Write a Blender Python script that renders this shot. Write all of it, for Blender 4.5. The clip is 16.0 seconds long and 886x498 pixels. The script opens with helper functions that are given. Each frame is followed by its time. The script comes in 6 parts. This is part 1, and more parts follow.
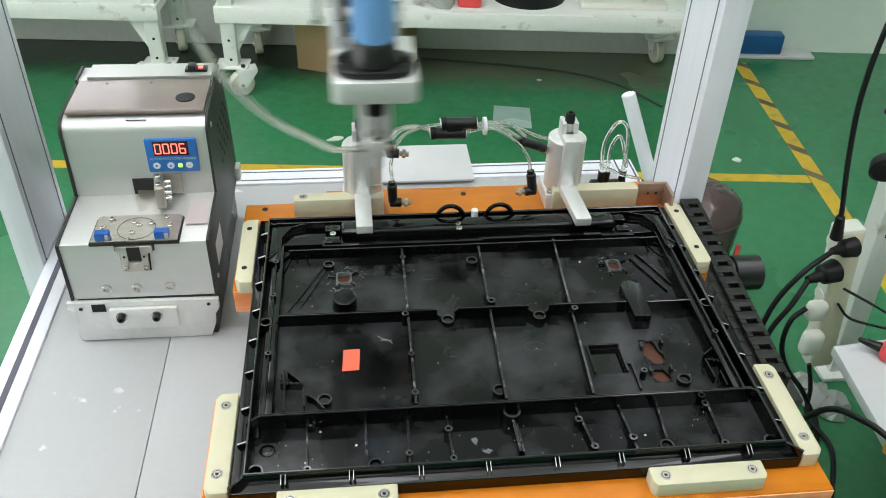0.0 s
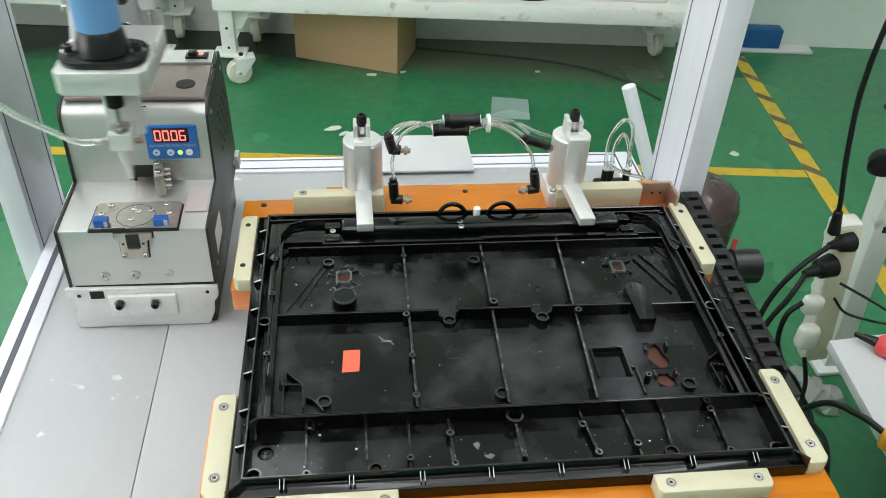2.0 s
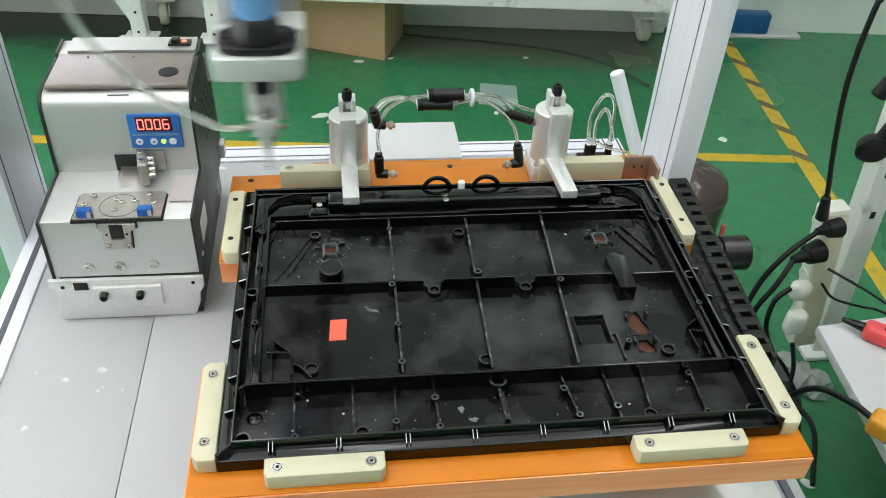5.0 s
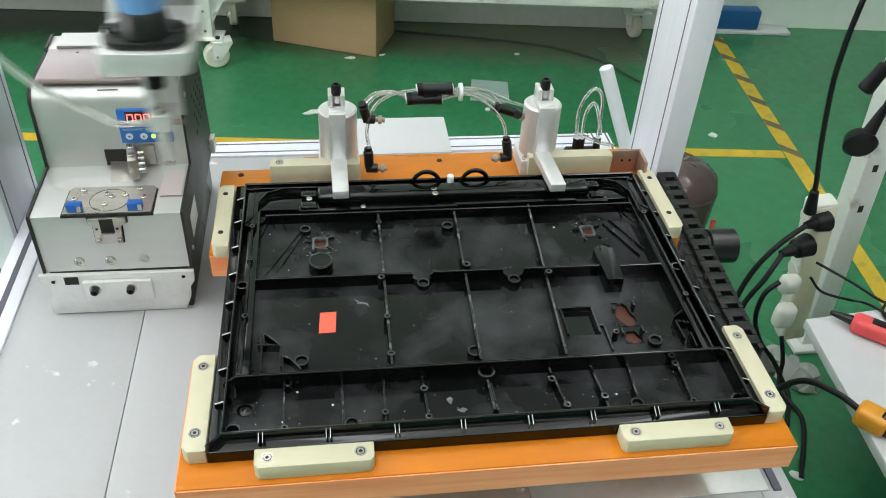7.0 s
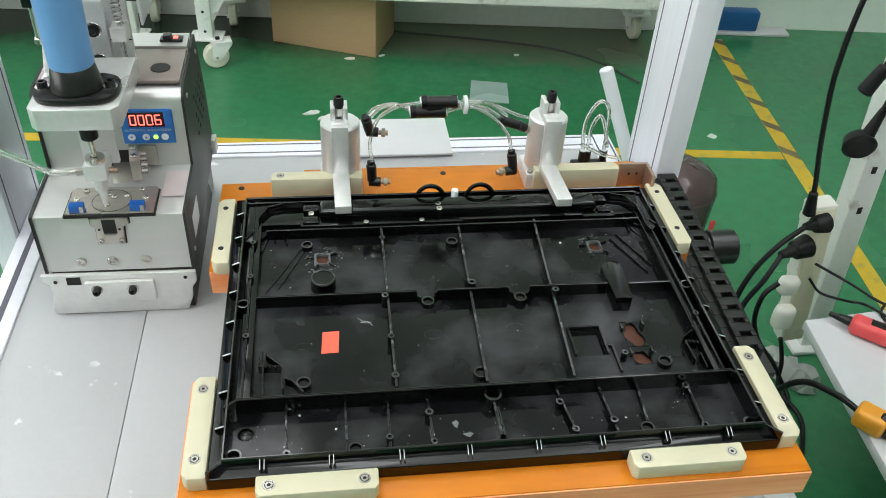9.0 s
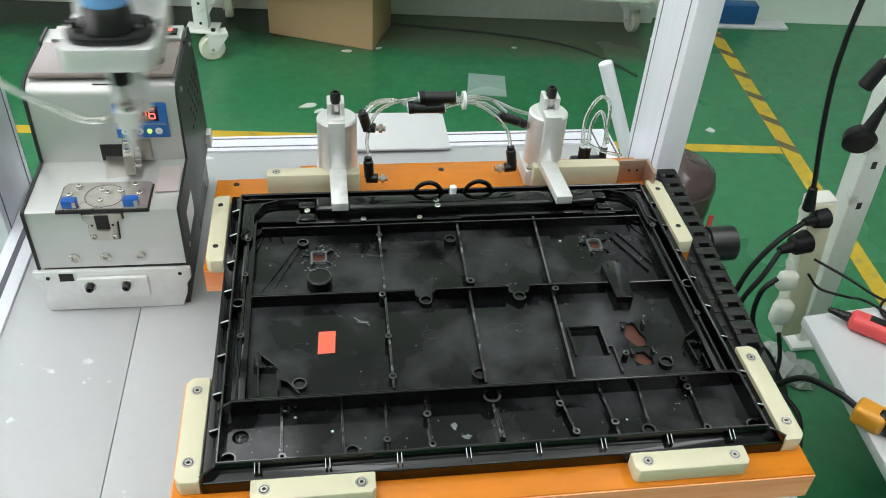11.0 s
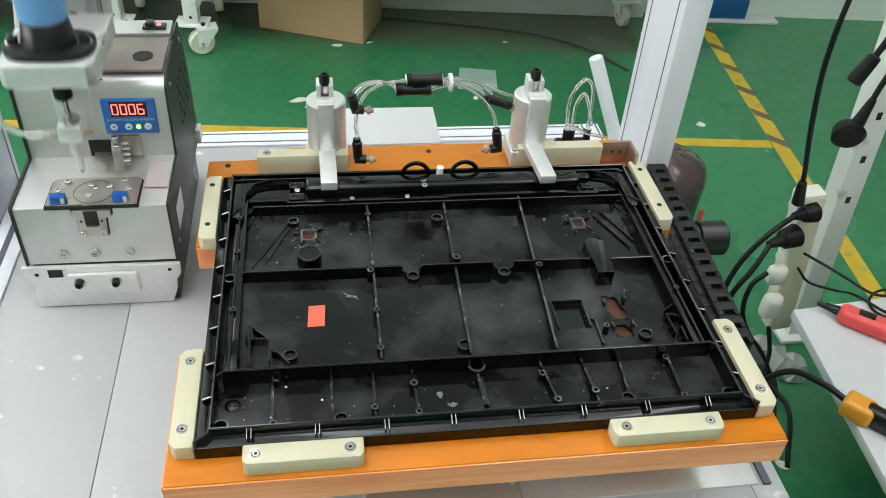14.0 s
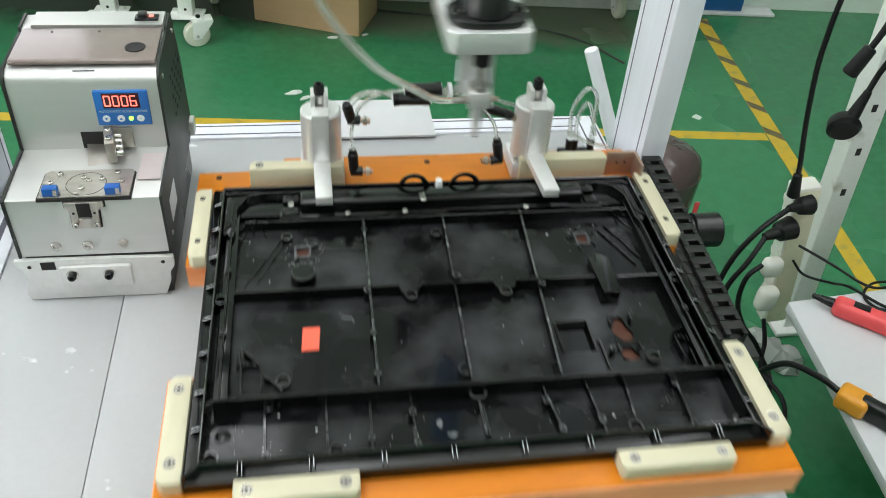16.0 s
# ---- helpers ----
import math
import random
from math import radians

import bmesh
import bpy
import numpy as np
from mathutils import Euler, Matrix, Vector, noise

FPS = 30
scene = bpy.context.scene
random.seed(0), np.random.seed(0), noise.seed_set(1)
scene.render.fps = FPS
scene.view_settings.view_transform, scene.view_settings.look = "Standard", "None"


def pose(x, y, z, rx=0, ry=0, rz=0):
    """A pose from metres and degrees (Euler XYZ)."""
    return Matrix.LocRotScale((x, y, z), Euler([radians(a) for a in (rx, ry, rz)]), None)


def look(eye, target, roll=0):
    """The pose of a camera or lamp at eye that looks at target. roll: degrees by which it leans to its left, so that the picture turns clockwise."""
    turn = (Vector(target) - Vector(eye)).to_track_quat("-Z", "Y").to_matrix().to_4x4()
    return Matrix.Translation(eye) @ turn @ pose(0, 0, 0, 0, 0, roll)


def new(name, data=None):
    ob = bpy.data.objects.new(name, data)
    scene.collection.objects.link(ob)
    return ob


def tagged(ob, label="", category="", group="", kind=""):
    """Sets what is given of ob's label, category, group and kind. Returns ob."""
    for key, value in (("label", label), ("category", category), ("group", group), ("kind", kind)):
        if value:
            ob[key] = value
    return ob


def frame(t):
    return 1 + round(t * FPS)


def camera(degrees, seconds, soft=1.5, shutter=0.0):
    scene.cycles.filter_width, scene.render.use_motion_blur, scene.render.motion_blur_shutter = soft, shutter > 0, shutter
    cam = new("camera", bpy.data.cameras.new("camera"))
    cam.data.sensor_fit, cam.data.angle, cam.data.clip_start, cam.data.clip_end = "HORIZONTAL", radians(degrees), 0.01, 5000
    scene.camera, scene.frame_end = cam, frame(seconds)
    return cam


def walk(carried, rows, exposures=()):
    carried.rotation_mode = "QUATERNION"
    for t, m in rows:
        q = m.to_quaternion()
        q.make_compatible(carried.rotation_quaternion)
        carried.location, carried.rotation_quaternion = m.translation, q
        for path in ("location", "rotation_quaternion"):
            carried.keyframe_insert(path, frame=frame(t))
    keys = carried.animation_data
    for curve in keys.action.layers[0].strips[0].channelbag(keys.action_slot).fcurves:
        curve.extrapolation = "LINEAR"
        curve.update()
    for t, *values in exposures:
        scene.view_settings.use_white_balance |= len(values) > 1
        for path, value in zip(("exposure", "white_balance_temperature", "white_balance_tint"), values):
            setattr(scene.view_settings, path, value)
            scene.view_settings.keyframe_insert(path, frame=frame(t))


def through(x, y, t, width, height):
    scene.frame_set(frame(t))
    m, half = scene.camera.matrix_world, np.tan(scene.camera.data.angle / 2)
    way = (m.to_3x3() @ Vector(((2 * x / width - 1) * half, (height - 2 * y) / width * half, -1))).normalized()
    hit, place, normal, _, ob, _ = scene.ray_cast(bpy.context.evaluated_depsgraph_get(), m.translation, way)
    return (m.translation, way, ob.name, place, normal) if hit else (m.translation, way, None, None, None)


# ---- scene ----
# camera: seconds, eye, tilt down, lean, turn to the right
cam = camera(55.19, 16.0, soft=1.0, shutter=0.5)
PATH = [
    (0.0, (0.1210, -0.5168, 1.3993), 37.10, 2.16, 7.21),
    (0.5, (0.1207, -0.5135, 1.3992), 37.36, 2.64, 7.51),
    (1.0, (0.1215, -0.5140, 1.3994), 37.51, 2.94, 7.67),
    (1.5, (0.1186, -0.5174, 1.4003), 37.55, 3.04, 7.66),
    (2.0, (0.1154, -0.5158, 1.3971), 37.67, 3.02, 7.67),
    (2.5, (0.1184, -0.5139, 1.3955), 37.89, 3.07, 8.04),
    (3.0, (0.1207, -0.5144, 1.3960), 38.11, 3.12, 8.43),
    (3.5, (0.1221, -0.5132, 1.3944), 38.30, 3.08, 8.52),
    (4.0, (0.1193, -0.5085, 1.3938), 38.42, 3.17, 8.52),
    (6.5, (0.1174, -0.5142, 1.3954), 38.61, 3.42, 9.05),
    (7.0, (0.1213, -0.5170, 1.3949), 38.67, 3.45, 9.25),
    (7.5, (0.1212, -0.5167, 1.3959), 38.67, 3.52, 9.38),
    (8.0, (0.1213, -0.5172, 1.3957), 38.64, 3.53, 9.39),
    (8.5, (0.1189, -0.5166, 1.3965), 38.60, 3.62, 9.39),
    (9.0, (0.1176, -0.5186, 1.3971), 38.63, 3.63, 9.39),
    (11.5, (0.1181, -0.5056, 1.3928), 39.22, 4.03, 9.83),
    (12.0, (0.1213, -0.5067, 1.3928), 39.29, 4.01, 10.03),
    (12.5, (0.1201, -0.5069, 1.3926), 39.33, 4.11, 10.25),
    (13.0, (0.1208, -0.5075, 1.3938), 39.33, 4.14, 10.34),
    (13.5, (0.1200, -0.5080, 1.3934), 39.33, 4.19, 10.36),
    (14.0, (0.1193, -0.5068, 1.3944), 39.46, 4.30, 10.48),
    (14.5, (0.1215, -0.5074, 1.3935), 39.53, 4.23, 10.58),
    (15.0, (0.1236, -0.5097, 1.3939), 39.61, 4.19, 10.69),
    (15.5, (0.1236, -0.5084, 1.3925), 39.70, 4.27, 10.78),
    (16.0, (0.1224, -0.5065, 1.3924), 39.90, 4.47, 10.81),
]


def aim(eye, tilt, lean, turn):
    a, b = radians(tilt), radians(turn)
    way = Vector((math.sin(b) * math.cos(a), math.cos(b) * math.cos(a), -math.sin(a)))
    return look(eye, Vector(eye) + way, lean)


walk(cam, [(t, aim(eye, tilt, lean, turn)) for t, eye, tilt, lean, turn in PATH])
scene.view_settings.exposure = -0.06

# ---- room, light ----
ROOM = pose(0, 0, 0, 0, 0, -5.3)  # the hall is turned against the machine
world = bpy.data.worlds.new("world")
scene.world = world
world.use_nodes = True
world.node_tree.nodes["Background"].inputs[0].default_value = (0.95, 0.97, 1.0, 1)
world.node_tree.nodes["Background"].inputs[1].default_value = 2.4


def area_light(name, m, sx, sy, watts, colour):
    d = bpy.data.lights.new(name, "AREA")
    d.shape, d.size, d.size_y, d.energy, d.color = "RECTANGLE", sx, sy, watts, colour
    ob = new(name, d)
    ob.matrix_world = m
    return ob


COOL = (0.965, 0.985, 1.01)
for u in (-2.1, -0.3, 1.5):
    for v in (-1.3, 0.7):
        area_light("tube_light", ROOM @ pose(u, v, 2.69), 0.3, 1.5, 8.5, COOL)
        # unseen fill, added to brighten the ceiling that the black cover reflects
        area_light("tube_uplight", ROOM @ pose(u, v, 2.81, 180), 0.3, 1.5, 27, COOL)
area_light("window_light", ROOM @ look((-3.3, -0.6, 1.7), (0.4, 0.6, 0.6)), 2.6, 1.5, 44, (1.0, 0.98, 0.95))

# ---- materials ----


def mat(name, base, rough=0.5, metal=0.0, vary=0.12, grain=60.0, bump=0.0, spots=None, stretch=(1, 1, 1), rvary=0.12, glow=0.0, coat=0.0, tint=None, through=0.0, big=3.0):
    m = bpy.data.materials.new(name)
    m.use_nodes = True
    nt = m.node_tree
    nodes, link = nt.nodes, nt.links.new
    b = nodes["Principled BSDF"]
    b.inputs["Metallic"].default_value = metal
    b.inputs["Coat Weight"].default_value = coat
    b.inputs["Transmission Weight"].default_value = through
    tc = nodes.new("ShaderNodeTexCoord")
    mp = nodes.new("ShaderNodeMapping")
    mp.inputs["Scale"].default_value = stretch
    link(tc.outputs["Object"], mp.inputs["Vector"])
    fine = nodes.new("ShaderNodeTexNoise")
    fine.inputs["Scale"].default_value, fine.inputs["Detail"].default_value = grain, 4
    wide = nodes.new("ShaderNodeTexNoise")
    wide.inputs["Scale"].default_value, wide.inputs["Detail"].default_value = big, 3
    link(mp.outputs[0], fine.inputs["Vector"])
    link(mp.outputs[0], wide.inputs["Vector"])
    mix = nodes.new("ShaderNodeMath")
    mix.operation = "ADD"
    link(fine.outputs[0], mix.inputs[0])
    link(wide.outputs[0], mix.inputs[1])
    ramp = nodes.new("ShaderNodeValToRGB")
    lo = [max(0, c * (1 - vary)) for c in base]
    hi = [min(1, c * (1 + vary)) for c in (tint or base)]
    ramp.color_ramp.elements[0].position, ramp.color_ramp.elements[1].position = 0.3, 0.7
    ramp.color_ramp.elements[0].color, ramp.color_ramp.elements[1].color = (*lo, 1), (*hi, 1)
    half = nodes.new("ShaderNodeMath")
    half.operation = "MULTIPLY"
    half.inputs[1].default_value = 0.5
    link(mix.outputs[0], half.inputs[0])
    link(half.outputs[0], ramp.inputs[0])
    colour = ramp.outputs[0]
    if spots:
        scale, low, high, shade = spots
        sp = nodes.new("ShaderNodeTexNoise")
        sp.inputs["Scale"].default_value, sp.inputs["Detail"].default_value = scale, 6
        link(mp.outputs[0], sp.inputs["Vector"])
        r = nodes.new("ShaderNodeMapRange")
        r.inputs[1].default_value, r.inputs[2].default_value = low, high
        link(sp.outputs[0], r.inputs[0])
        mx = nodes.new("ShaderNodeMix")
        mx.data_type = "RGBA"
        link(r.outputs[0], mx.inputs[0])
        link(colour, mx.inputs[6])
        mx.inputs[7].default_value = (*shade, 1)
        colour = mx.outputs[2]
    link(colour, b.inputs["Base Color"])
    rr = nodes.new("ShaderNodeMapRange")
    rr.inputs[1].default_value, rr.inputs[2].default_value = 0.3, 0.7
    rr.inputs[3].default_value, rr.inputs[4].default_value = max(0.02, rough - rvary), min(1, rough + rvary)
    link(wide.outputs[0], rr.inputs[0])
    link(rr.outputs[0], b.inputs["Roughness"])
    if bump:
        bp = nodes.new("ShaderNodeBump")
        bp.inputs["Strength"].default_value, bp.inputs["Distance"].default_value = bump, 0.002
        link(fine.outputs[0], bp.inputs["Height"])
        link(bp.outputs[0], b.inputs["Normal"])
    if glow:
        b.inputs["Emission Color"].default_value = (*base, 1)
        b.inputs["Emission Strength"].default_value = glow
    return m


M = {}
M["floor"] = mat("green_epoxy_floor", (0.029, 0.178, 0.074), 0.22, vary=0.12, grain=35, bump=0.05, spots=(7, 0.56, 0.80, (0.045, 0.17, 0.085)), big=1.2, tint=(0.037, 0.202, 0.087))


def floor_grime_and_shade(m):
    """Old grey floor grime along the wall foot, slant-edged, with painted trolley shade."""
    nt = m.node_tree
    nodes, link = nt.nodes, nt.links.new
    b = nodes["Principled BSDF"]
    clean = b.inputs["Base Color"].links[0].from_socket
    tc = nodes.new("ShaderNodeTexCoord")
    sep = nodes.new("ShaderNodeSeparateXYZ")
    link(tc.outputs["Object"], sep.inputs[0])
    noise = nodes.new("ShaderNodeTexNoise")
    noise.inputs["Scale"].default_value, noise.inputs["Detail"].default_value = 9, 5
    link(tc.outputs["Object"], noise.inputs["Vector"])
    along = nodes.new("ShaderNodeMath")
    along.operation = "MULTIPLY_ADD"
    along.inputs[1].default_value = 0.03
    link(sep.outputs[0], along.inputs[0])
    link(sep.outputs[1], along.inputs[2])
    wob = nodes.new("ShaderNodeMath")
    wob.operation = "MULTIPLY_ADD"
    wob.inputs[1].default_value = 0.22
    link(noise.outputs[0], wob.inputs[0])
    link(along.outputs[0], wob.inputs[2])
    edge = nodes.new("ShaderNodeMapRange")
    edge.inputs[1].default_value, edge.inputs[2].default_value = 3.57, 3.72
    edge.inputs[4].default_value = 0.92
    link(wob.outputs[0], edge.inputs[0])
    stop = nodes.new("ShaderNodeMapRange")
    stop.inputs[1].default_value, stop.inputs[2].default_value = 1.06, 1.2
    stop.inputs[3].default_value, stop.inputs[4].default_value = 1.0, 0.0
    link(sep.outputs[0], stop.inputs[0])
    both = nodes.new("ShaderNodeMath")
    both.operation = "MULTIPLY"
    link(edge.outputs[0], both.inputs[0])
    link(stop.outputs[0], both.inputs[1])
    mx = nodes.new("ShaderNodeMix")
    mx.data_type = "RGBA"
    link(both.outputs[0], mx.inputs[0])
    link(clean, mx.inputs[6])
    # near-black left end paints the trolleys' shade, right end is grime colour
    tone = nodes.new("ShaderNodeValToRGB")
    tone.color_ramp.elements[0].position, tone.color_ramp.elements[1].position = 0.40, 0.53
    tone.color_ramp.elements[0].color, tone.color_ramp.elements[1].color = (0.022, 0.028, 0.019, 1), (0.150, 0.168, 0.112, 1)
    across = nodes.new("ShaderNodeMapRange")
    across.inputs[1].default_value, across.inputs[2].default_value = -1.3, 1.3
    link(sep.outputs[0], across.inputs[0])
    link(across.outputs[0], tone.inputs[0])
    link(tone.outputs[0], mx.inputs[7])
    link(mx.outputs[2], b.inputs["Base Color"])


floor_grime_and_shade(M["floor"])
M["yellow"] = mat("worn_yellow_tape", (0.62, 0.42, 0.03), 0.5, vary=0.12, grain=30, spots=(25, 0.55, 0.75, (0.35, 0.30, 0.08)))
M["tape_dark"] = mat("worn_black_tape", (0.10, 0.085, 0.05), 0.5, grain=30, spots=(20, 0.5, 0.75, (0.22, 0.18, 0.07)))
M["wall"] = mat("pale_green_wall_paint", (0.68, 0.76, 0.69), 0.7, vary=0.04, grain=20, bump=0.05)
M["ceiling"] = mat("white_ceiling_paint", (0.82, 0.82, 0.80), 0.8, vary=0.03, grain=20)
M["plaster"] = mat("white_rough_plaster", (0.74, 0.75, 0.72), 0.85, vary=0.08, grain=40, bump=0.4)
M["white_steel"] = mat("white_powder_coated_steel", (0.82, 0.83, 0.80), 0.45, vary=0.05, grain=120, bump=0.04, spots=(14, 0.62, 0.72, (0.45, 0.42, 0.36)))
M["table"] = mat("light_grey_laminate_plate", (0.435, 0.44, 0.455), 0.40, vary=0.03, grain=150, bump=0.03, spots=(30, 0.68, 0.74, (0.75, 0.75, 0.76)))
M["profile"] = mat("anodised_aluminium_profile", (0.83, 0.83, 0.90), 0.42, 0.12, vary=0.05, grain=90, stretch=(1, 1, 0.05))
# dark strip colour that stands in for the shade inside slots
M["slot"] = mat("painted_slot_shade", (0.10, 0.10, 0.13), 0.6)
M["brushed"] = mat("brushed_stainless_sheet", (0.62, 0.615, 0.605), 0.34, 0.65, vary=0.025, grain=260, stretch=(0.04, 1, 1), bump=0.012, rvary=0.06)
M["alu"] = mat("machined_aluminium", (0.74, 0.735, 0.73), 0.33, 0.5, vary=0.07, grain=140, bump=0.03)
M["alu_matt"] = mat("matt_bead_blasted_aluminium", (0.72, 0.72, 0.73), 0.42, 0.3, vary=0.05, grain=300, bump=0.05)
M["steel"] = mat("polished_steel", (0.62, 0.60, 0.57), 0.22, 0.95, vary=0.1, grain=90)
M["nickel"] = mat("nickel_plate_with_machining_marks", (0.50, 0.47, 0.43), 0.3, 0.85, vary=0.14, grain=45, stretch=(1, 4, 1))
M["bronze"] = mat("brown_zinc_bracket", (0.42, 0.29, 0.23), 0.4, 0.7, vary=0.15, grain=50)
M["black_metal"] = mat("black_coated_sheet", (0.016, 0.017, 0.016), 0.45, vary=0.3, grain=200, bump=0.05)
M["black"] = mat("black_glossy_plastic", (0.0022, 0.0023, 0.0026), 0.08, vary=0.3, grain=60, rvary=0.04, bump=0.006, big=14)
M["black"].node_tree.nodes["Principled BSDF"].inputs["Specular IOR Level"].default_value = 0.42
M["black_floor"] = mat("black_glossy_plastic_with_dust_haze", (0.0036, 0.0037, 0.0041), 0.11, vary=0.25, grain=40, rvary=0.07, spots=(11, 0.44, 0.76, (0.058, 0.059, 0.063)), bump=0.010, big=14)
M["black_floor"].node_tree.nodes["Principled BSDF"].inputs["Specular IOR Level"].default_value = 0.29
M["black_rib"] = mat("black_plastic_with_polished_edges", (0.008, 0.008, 0.008), 0.17, vary=0.3, grain=120, rvary=0.05, coat=0.6)
# gusset tops: their bright glint is put into a pale colour
M["gusset_glint"] = mat("black_plastic_painted_glint", (0.30, 0.31, 0.32), 0.3, vary=0.5, grain=300, coat=0.5, tint=(0.55, 0.56, 0.58))
# edge highlights put into the colour, broken into grey scuff-like spots
M["rib_highlight"] = mat("black_plastic_painted_edge_highlight", (0.018, 0.019, 0.020), 0.20, vary=0.5, grain=420, rvary=0.10, coat=1.0, spots=(110, 0.54, 0.72, (0.20, 0.21, 0.22)), big=40)
M["black_matt"] = mat("black_satin_plastic", (0.006, 0.006, 0.0065), 0.32, vary=0.25, grain=120)
M["chain"] = mat("dusty_black_nylon", (0.005, 0.005, 0.005), 0.5, vary=0.3, grain=90)
M["cable_dusty"] = mat("dusty_grey_cable", (0.035, 0.042, 0.032), 0.7, vary=0.2, grain=60)
M["rubber"] = mat("black_rubber", (0.006, 0.006, 0.0065), 0.42, vary=0.2, grain=80)
M["rubber"].node_tree.nodes["Principled BSDF"].inputs["Specular IOR Level"].default_value = 0.3
M["bakelite"] = mat("orange_bakelite_sheet", (0.57, 0.170, 0.008), 0.30, vary=0.10, grain=14, stretch=(1, 5, 1), tint=(0.63, 0.200, 0.011), rvary=0.06)
M["bakelite_edge"] = mat("sawn_bakelite_edge", (0.90, 0.26, 0.07), 0.6, vary=0.14, grain=60, stretch=(0.12, 0.12, 3.0), bump=0.25, tint=(0.93, 0.45, 0.24))
M["bakelite"].node_tree.nodes["Principled BSDF"].inputs["Specular IOR Level"].default_value = 0.22
M["cream"] = mat("cream_epoxy_board", (0.58, 0.54, 0.385), 0.42, vary=0.035, grain=60, rvary=0.06)
M["blue_body"] = mat("light_blue_moulded_plastic", (0.165, 0.36, 0.68), 0.36, vary=0.04, grain=60, rvary=0.05)
M["blue_panel"] = mat("blue_printed_film", (0.022, 0.16, 0.52), 0.35, vary=0.06, grain=90)
M["blue_knob"] = mat("blue_plastic_sensor", (0.006, 0.10, 0.42), 0.3, vary=0.08, grain=90)
M["lid"] = mat("smoky_brown_acrylic", (0.235, 0.18, 0.165), 0.24, vary=0.14, grain=12, spots=(16, 0.5, 0.8, (0.28, 0.225, 0.21)), rvary=0.1, coat=0.3)
# near-black: painted shade of holes, openings and gaps; also joints and small dark parts
M["dark"] = mat("dark_parts_and_hole_shade", (0.012, 0.011, 0.011), 0.7)
M["red_dark"] = mat("dark_red_display_window", (0.045, 0.008, 0.01), 0.15)
M["led_red"] = mat("lit_red_segment", (1.0, 0.16, 0.12), 0.4, glow=2.0)
M["led_green"] = mat("lit_green_lamp", (0.45, 1.0, 0.12), 0.4, glow=1.4)
M["print_white"] = mat("white_print", (0.78, 0.80, 0.82), 0.5, vary=0.03)
M["print_pale"] = mat("pale_printed_line", (0.42, 0.56, 0.62), 0.5, vary=0.05)
M["red_label"] = mat("fluorescent_red_sticker", (0.95, 0.125, 0.07), 0.5, vary=0.04, grain=40)
M["hose"] = mat("clear_polyurethane_tube", (0.90, 0.93, 0.90), 0.06, vary=0.03, grain=60, rvary=0.03, through=0.9)
M["hose_dull"] = mat("clear_vacuum_hose", (0.86, 0.88, 0.84), 0.08, vary=0.04, grain=50, through=0.88)
M["card"] = mat("brown_cardboard", (0.52, 0.34, 0.19), 0.8, vary=0.07, grain=40, stretch=(1, 1, 6), bump=0.1)
M["paper"] = mat("grey_translucent_film", (0.30, 0.42, 0.38), 0.25, vary=0.10, grain=20)
M["white_sheet"] = mat("white_plastic_sheet", (0.60, 0.60, 0.62), 0.45, vary=0.03, grain=50)
M["white_plastic"] = mat("ivory_white_plastic", (0.76, 0.75, 0.69), 0.4, vary=0.05, grain=70, spots=(18, 0.62, 0.74, (0.55, 0.53, 0.46)))
M["cream_plastic"] = mat("yellowed_white_plastic", (0.70, 0.66, 0.50), 0.42, vary=0.06, grain=40, spots=(16, 0.60, 0.76, (0.50, 0.46, 0.34)))
M["caster"] = mat("pale_nylon_wheel", (0.66, 0.66, 0.55), 0.45, vary=0.07, grain=50)
M["blue_box"] = mat("blue_plastic_crate", (0.012, 0.10, 0.28), 0.45, vary=0.1)
M["pink"] = mat("coral_red_plastic", (0.80, 0.085, 0.09), 0.38, vary=0.06, grain=60)
M["amber"] = mat("amber_yellow_plastic", (0.78, 0.33, 0.03), 0.38, vary=0.08, grain=60)
M["clear"] = mat("clear_bag", (0.72, 0.75, 0.72), 0.2, vary=0.06, grain=30, through=0.5)
M["dark_disc"] = mat("dark_smoked_plastic_wrap", (0.085, 0.055, 0.055), 0.16, vary=0.3, grain=14, bump=0.5)
M["litter"] = mat("white_paper_scrap", (0.66, 0.70, 0.66), 0.8, vary=0.05)
# orange plate below the cover's holes, its shade put into brown
M["shaded_bakelite"] = mat("bakelite_with_painted_shade", (0.065, 0.015, 0.004), 0.6, vary=0.2, grain=40)
M["bright_pvc"] = mat("white_pvc", (0.82, 0.83, 0.88), 0.35, vary=0.03, grain=40)
M["rub"] = mat("rubbed_black_plastic", (0.030, 0.031, 0.031), 0.4, vary=0.2, grain=300)
M["smear"] = mat("smeared_dust", (0.10, 0.105, 0.11), 0.5, vary=0.6, grain=260)
M["dust"] = mat("pale_dust", (0.55, 0.57, 0.58), 0.8, vary=0.05)
# pink reflection on the feeder's deck, put into a colour
M["pink_reflection"] = mat("painted_pink_reflection", (0.70, 0.60, 0.60), 0.35, 0.4, vary=0.05)

# ---- helpers of this scene ----
ORIGIN = {}


def thing(name, at, label, category, group="", kind="", room=False):
    ob = new(name)
    ob.empty_display_size = 0.02
    ob.matrix_world = (ROOM if room else Matrix()) @ Matrix.Translation(at)
    ORIGIN[ob.name] = Vector(at)
    return tagged(ob, label, category, group, kind)


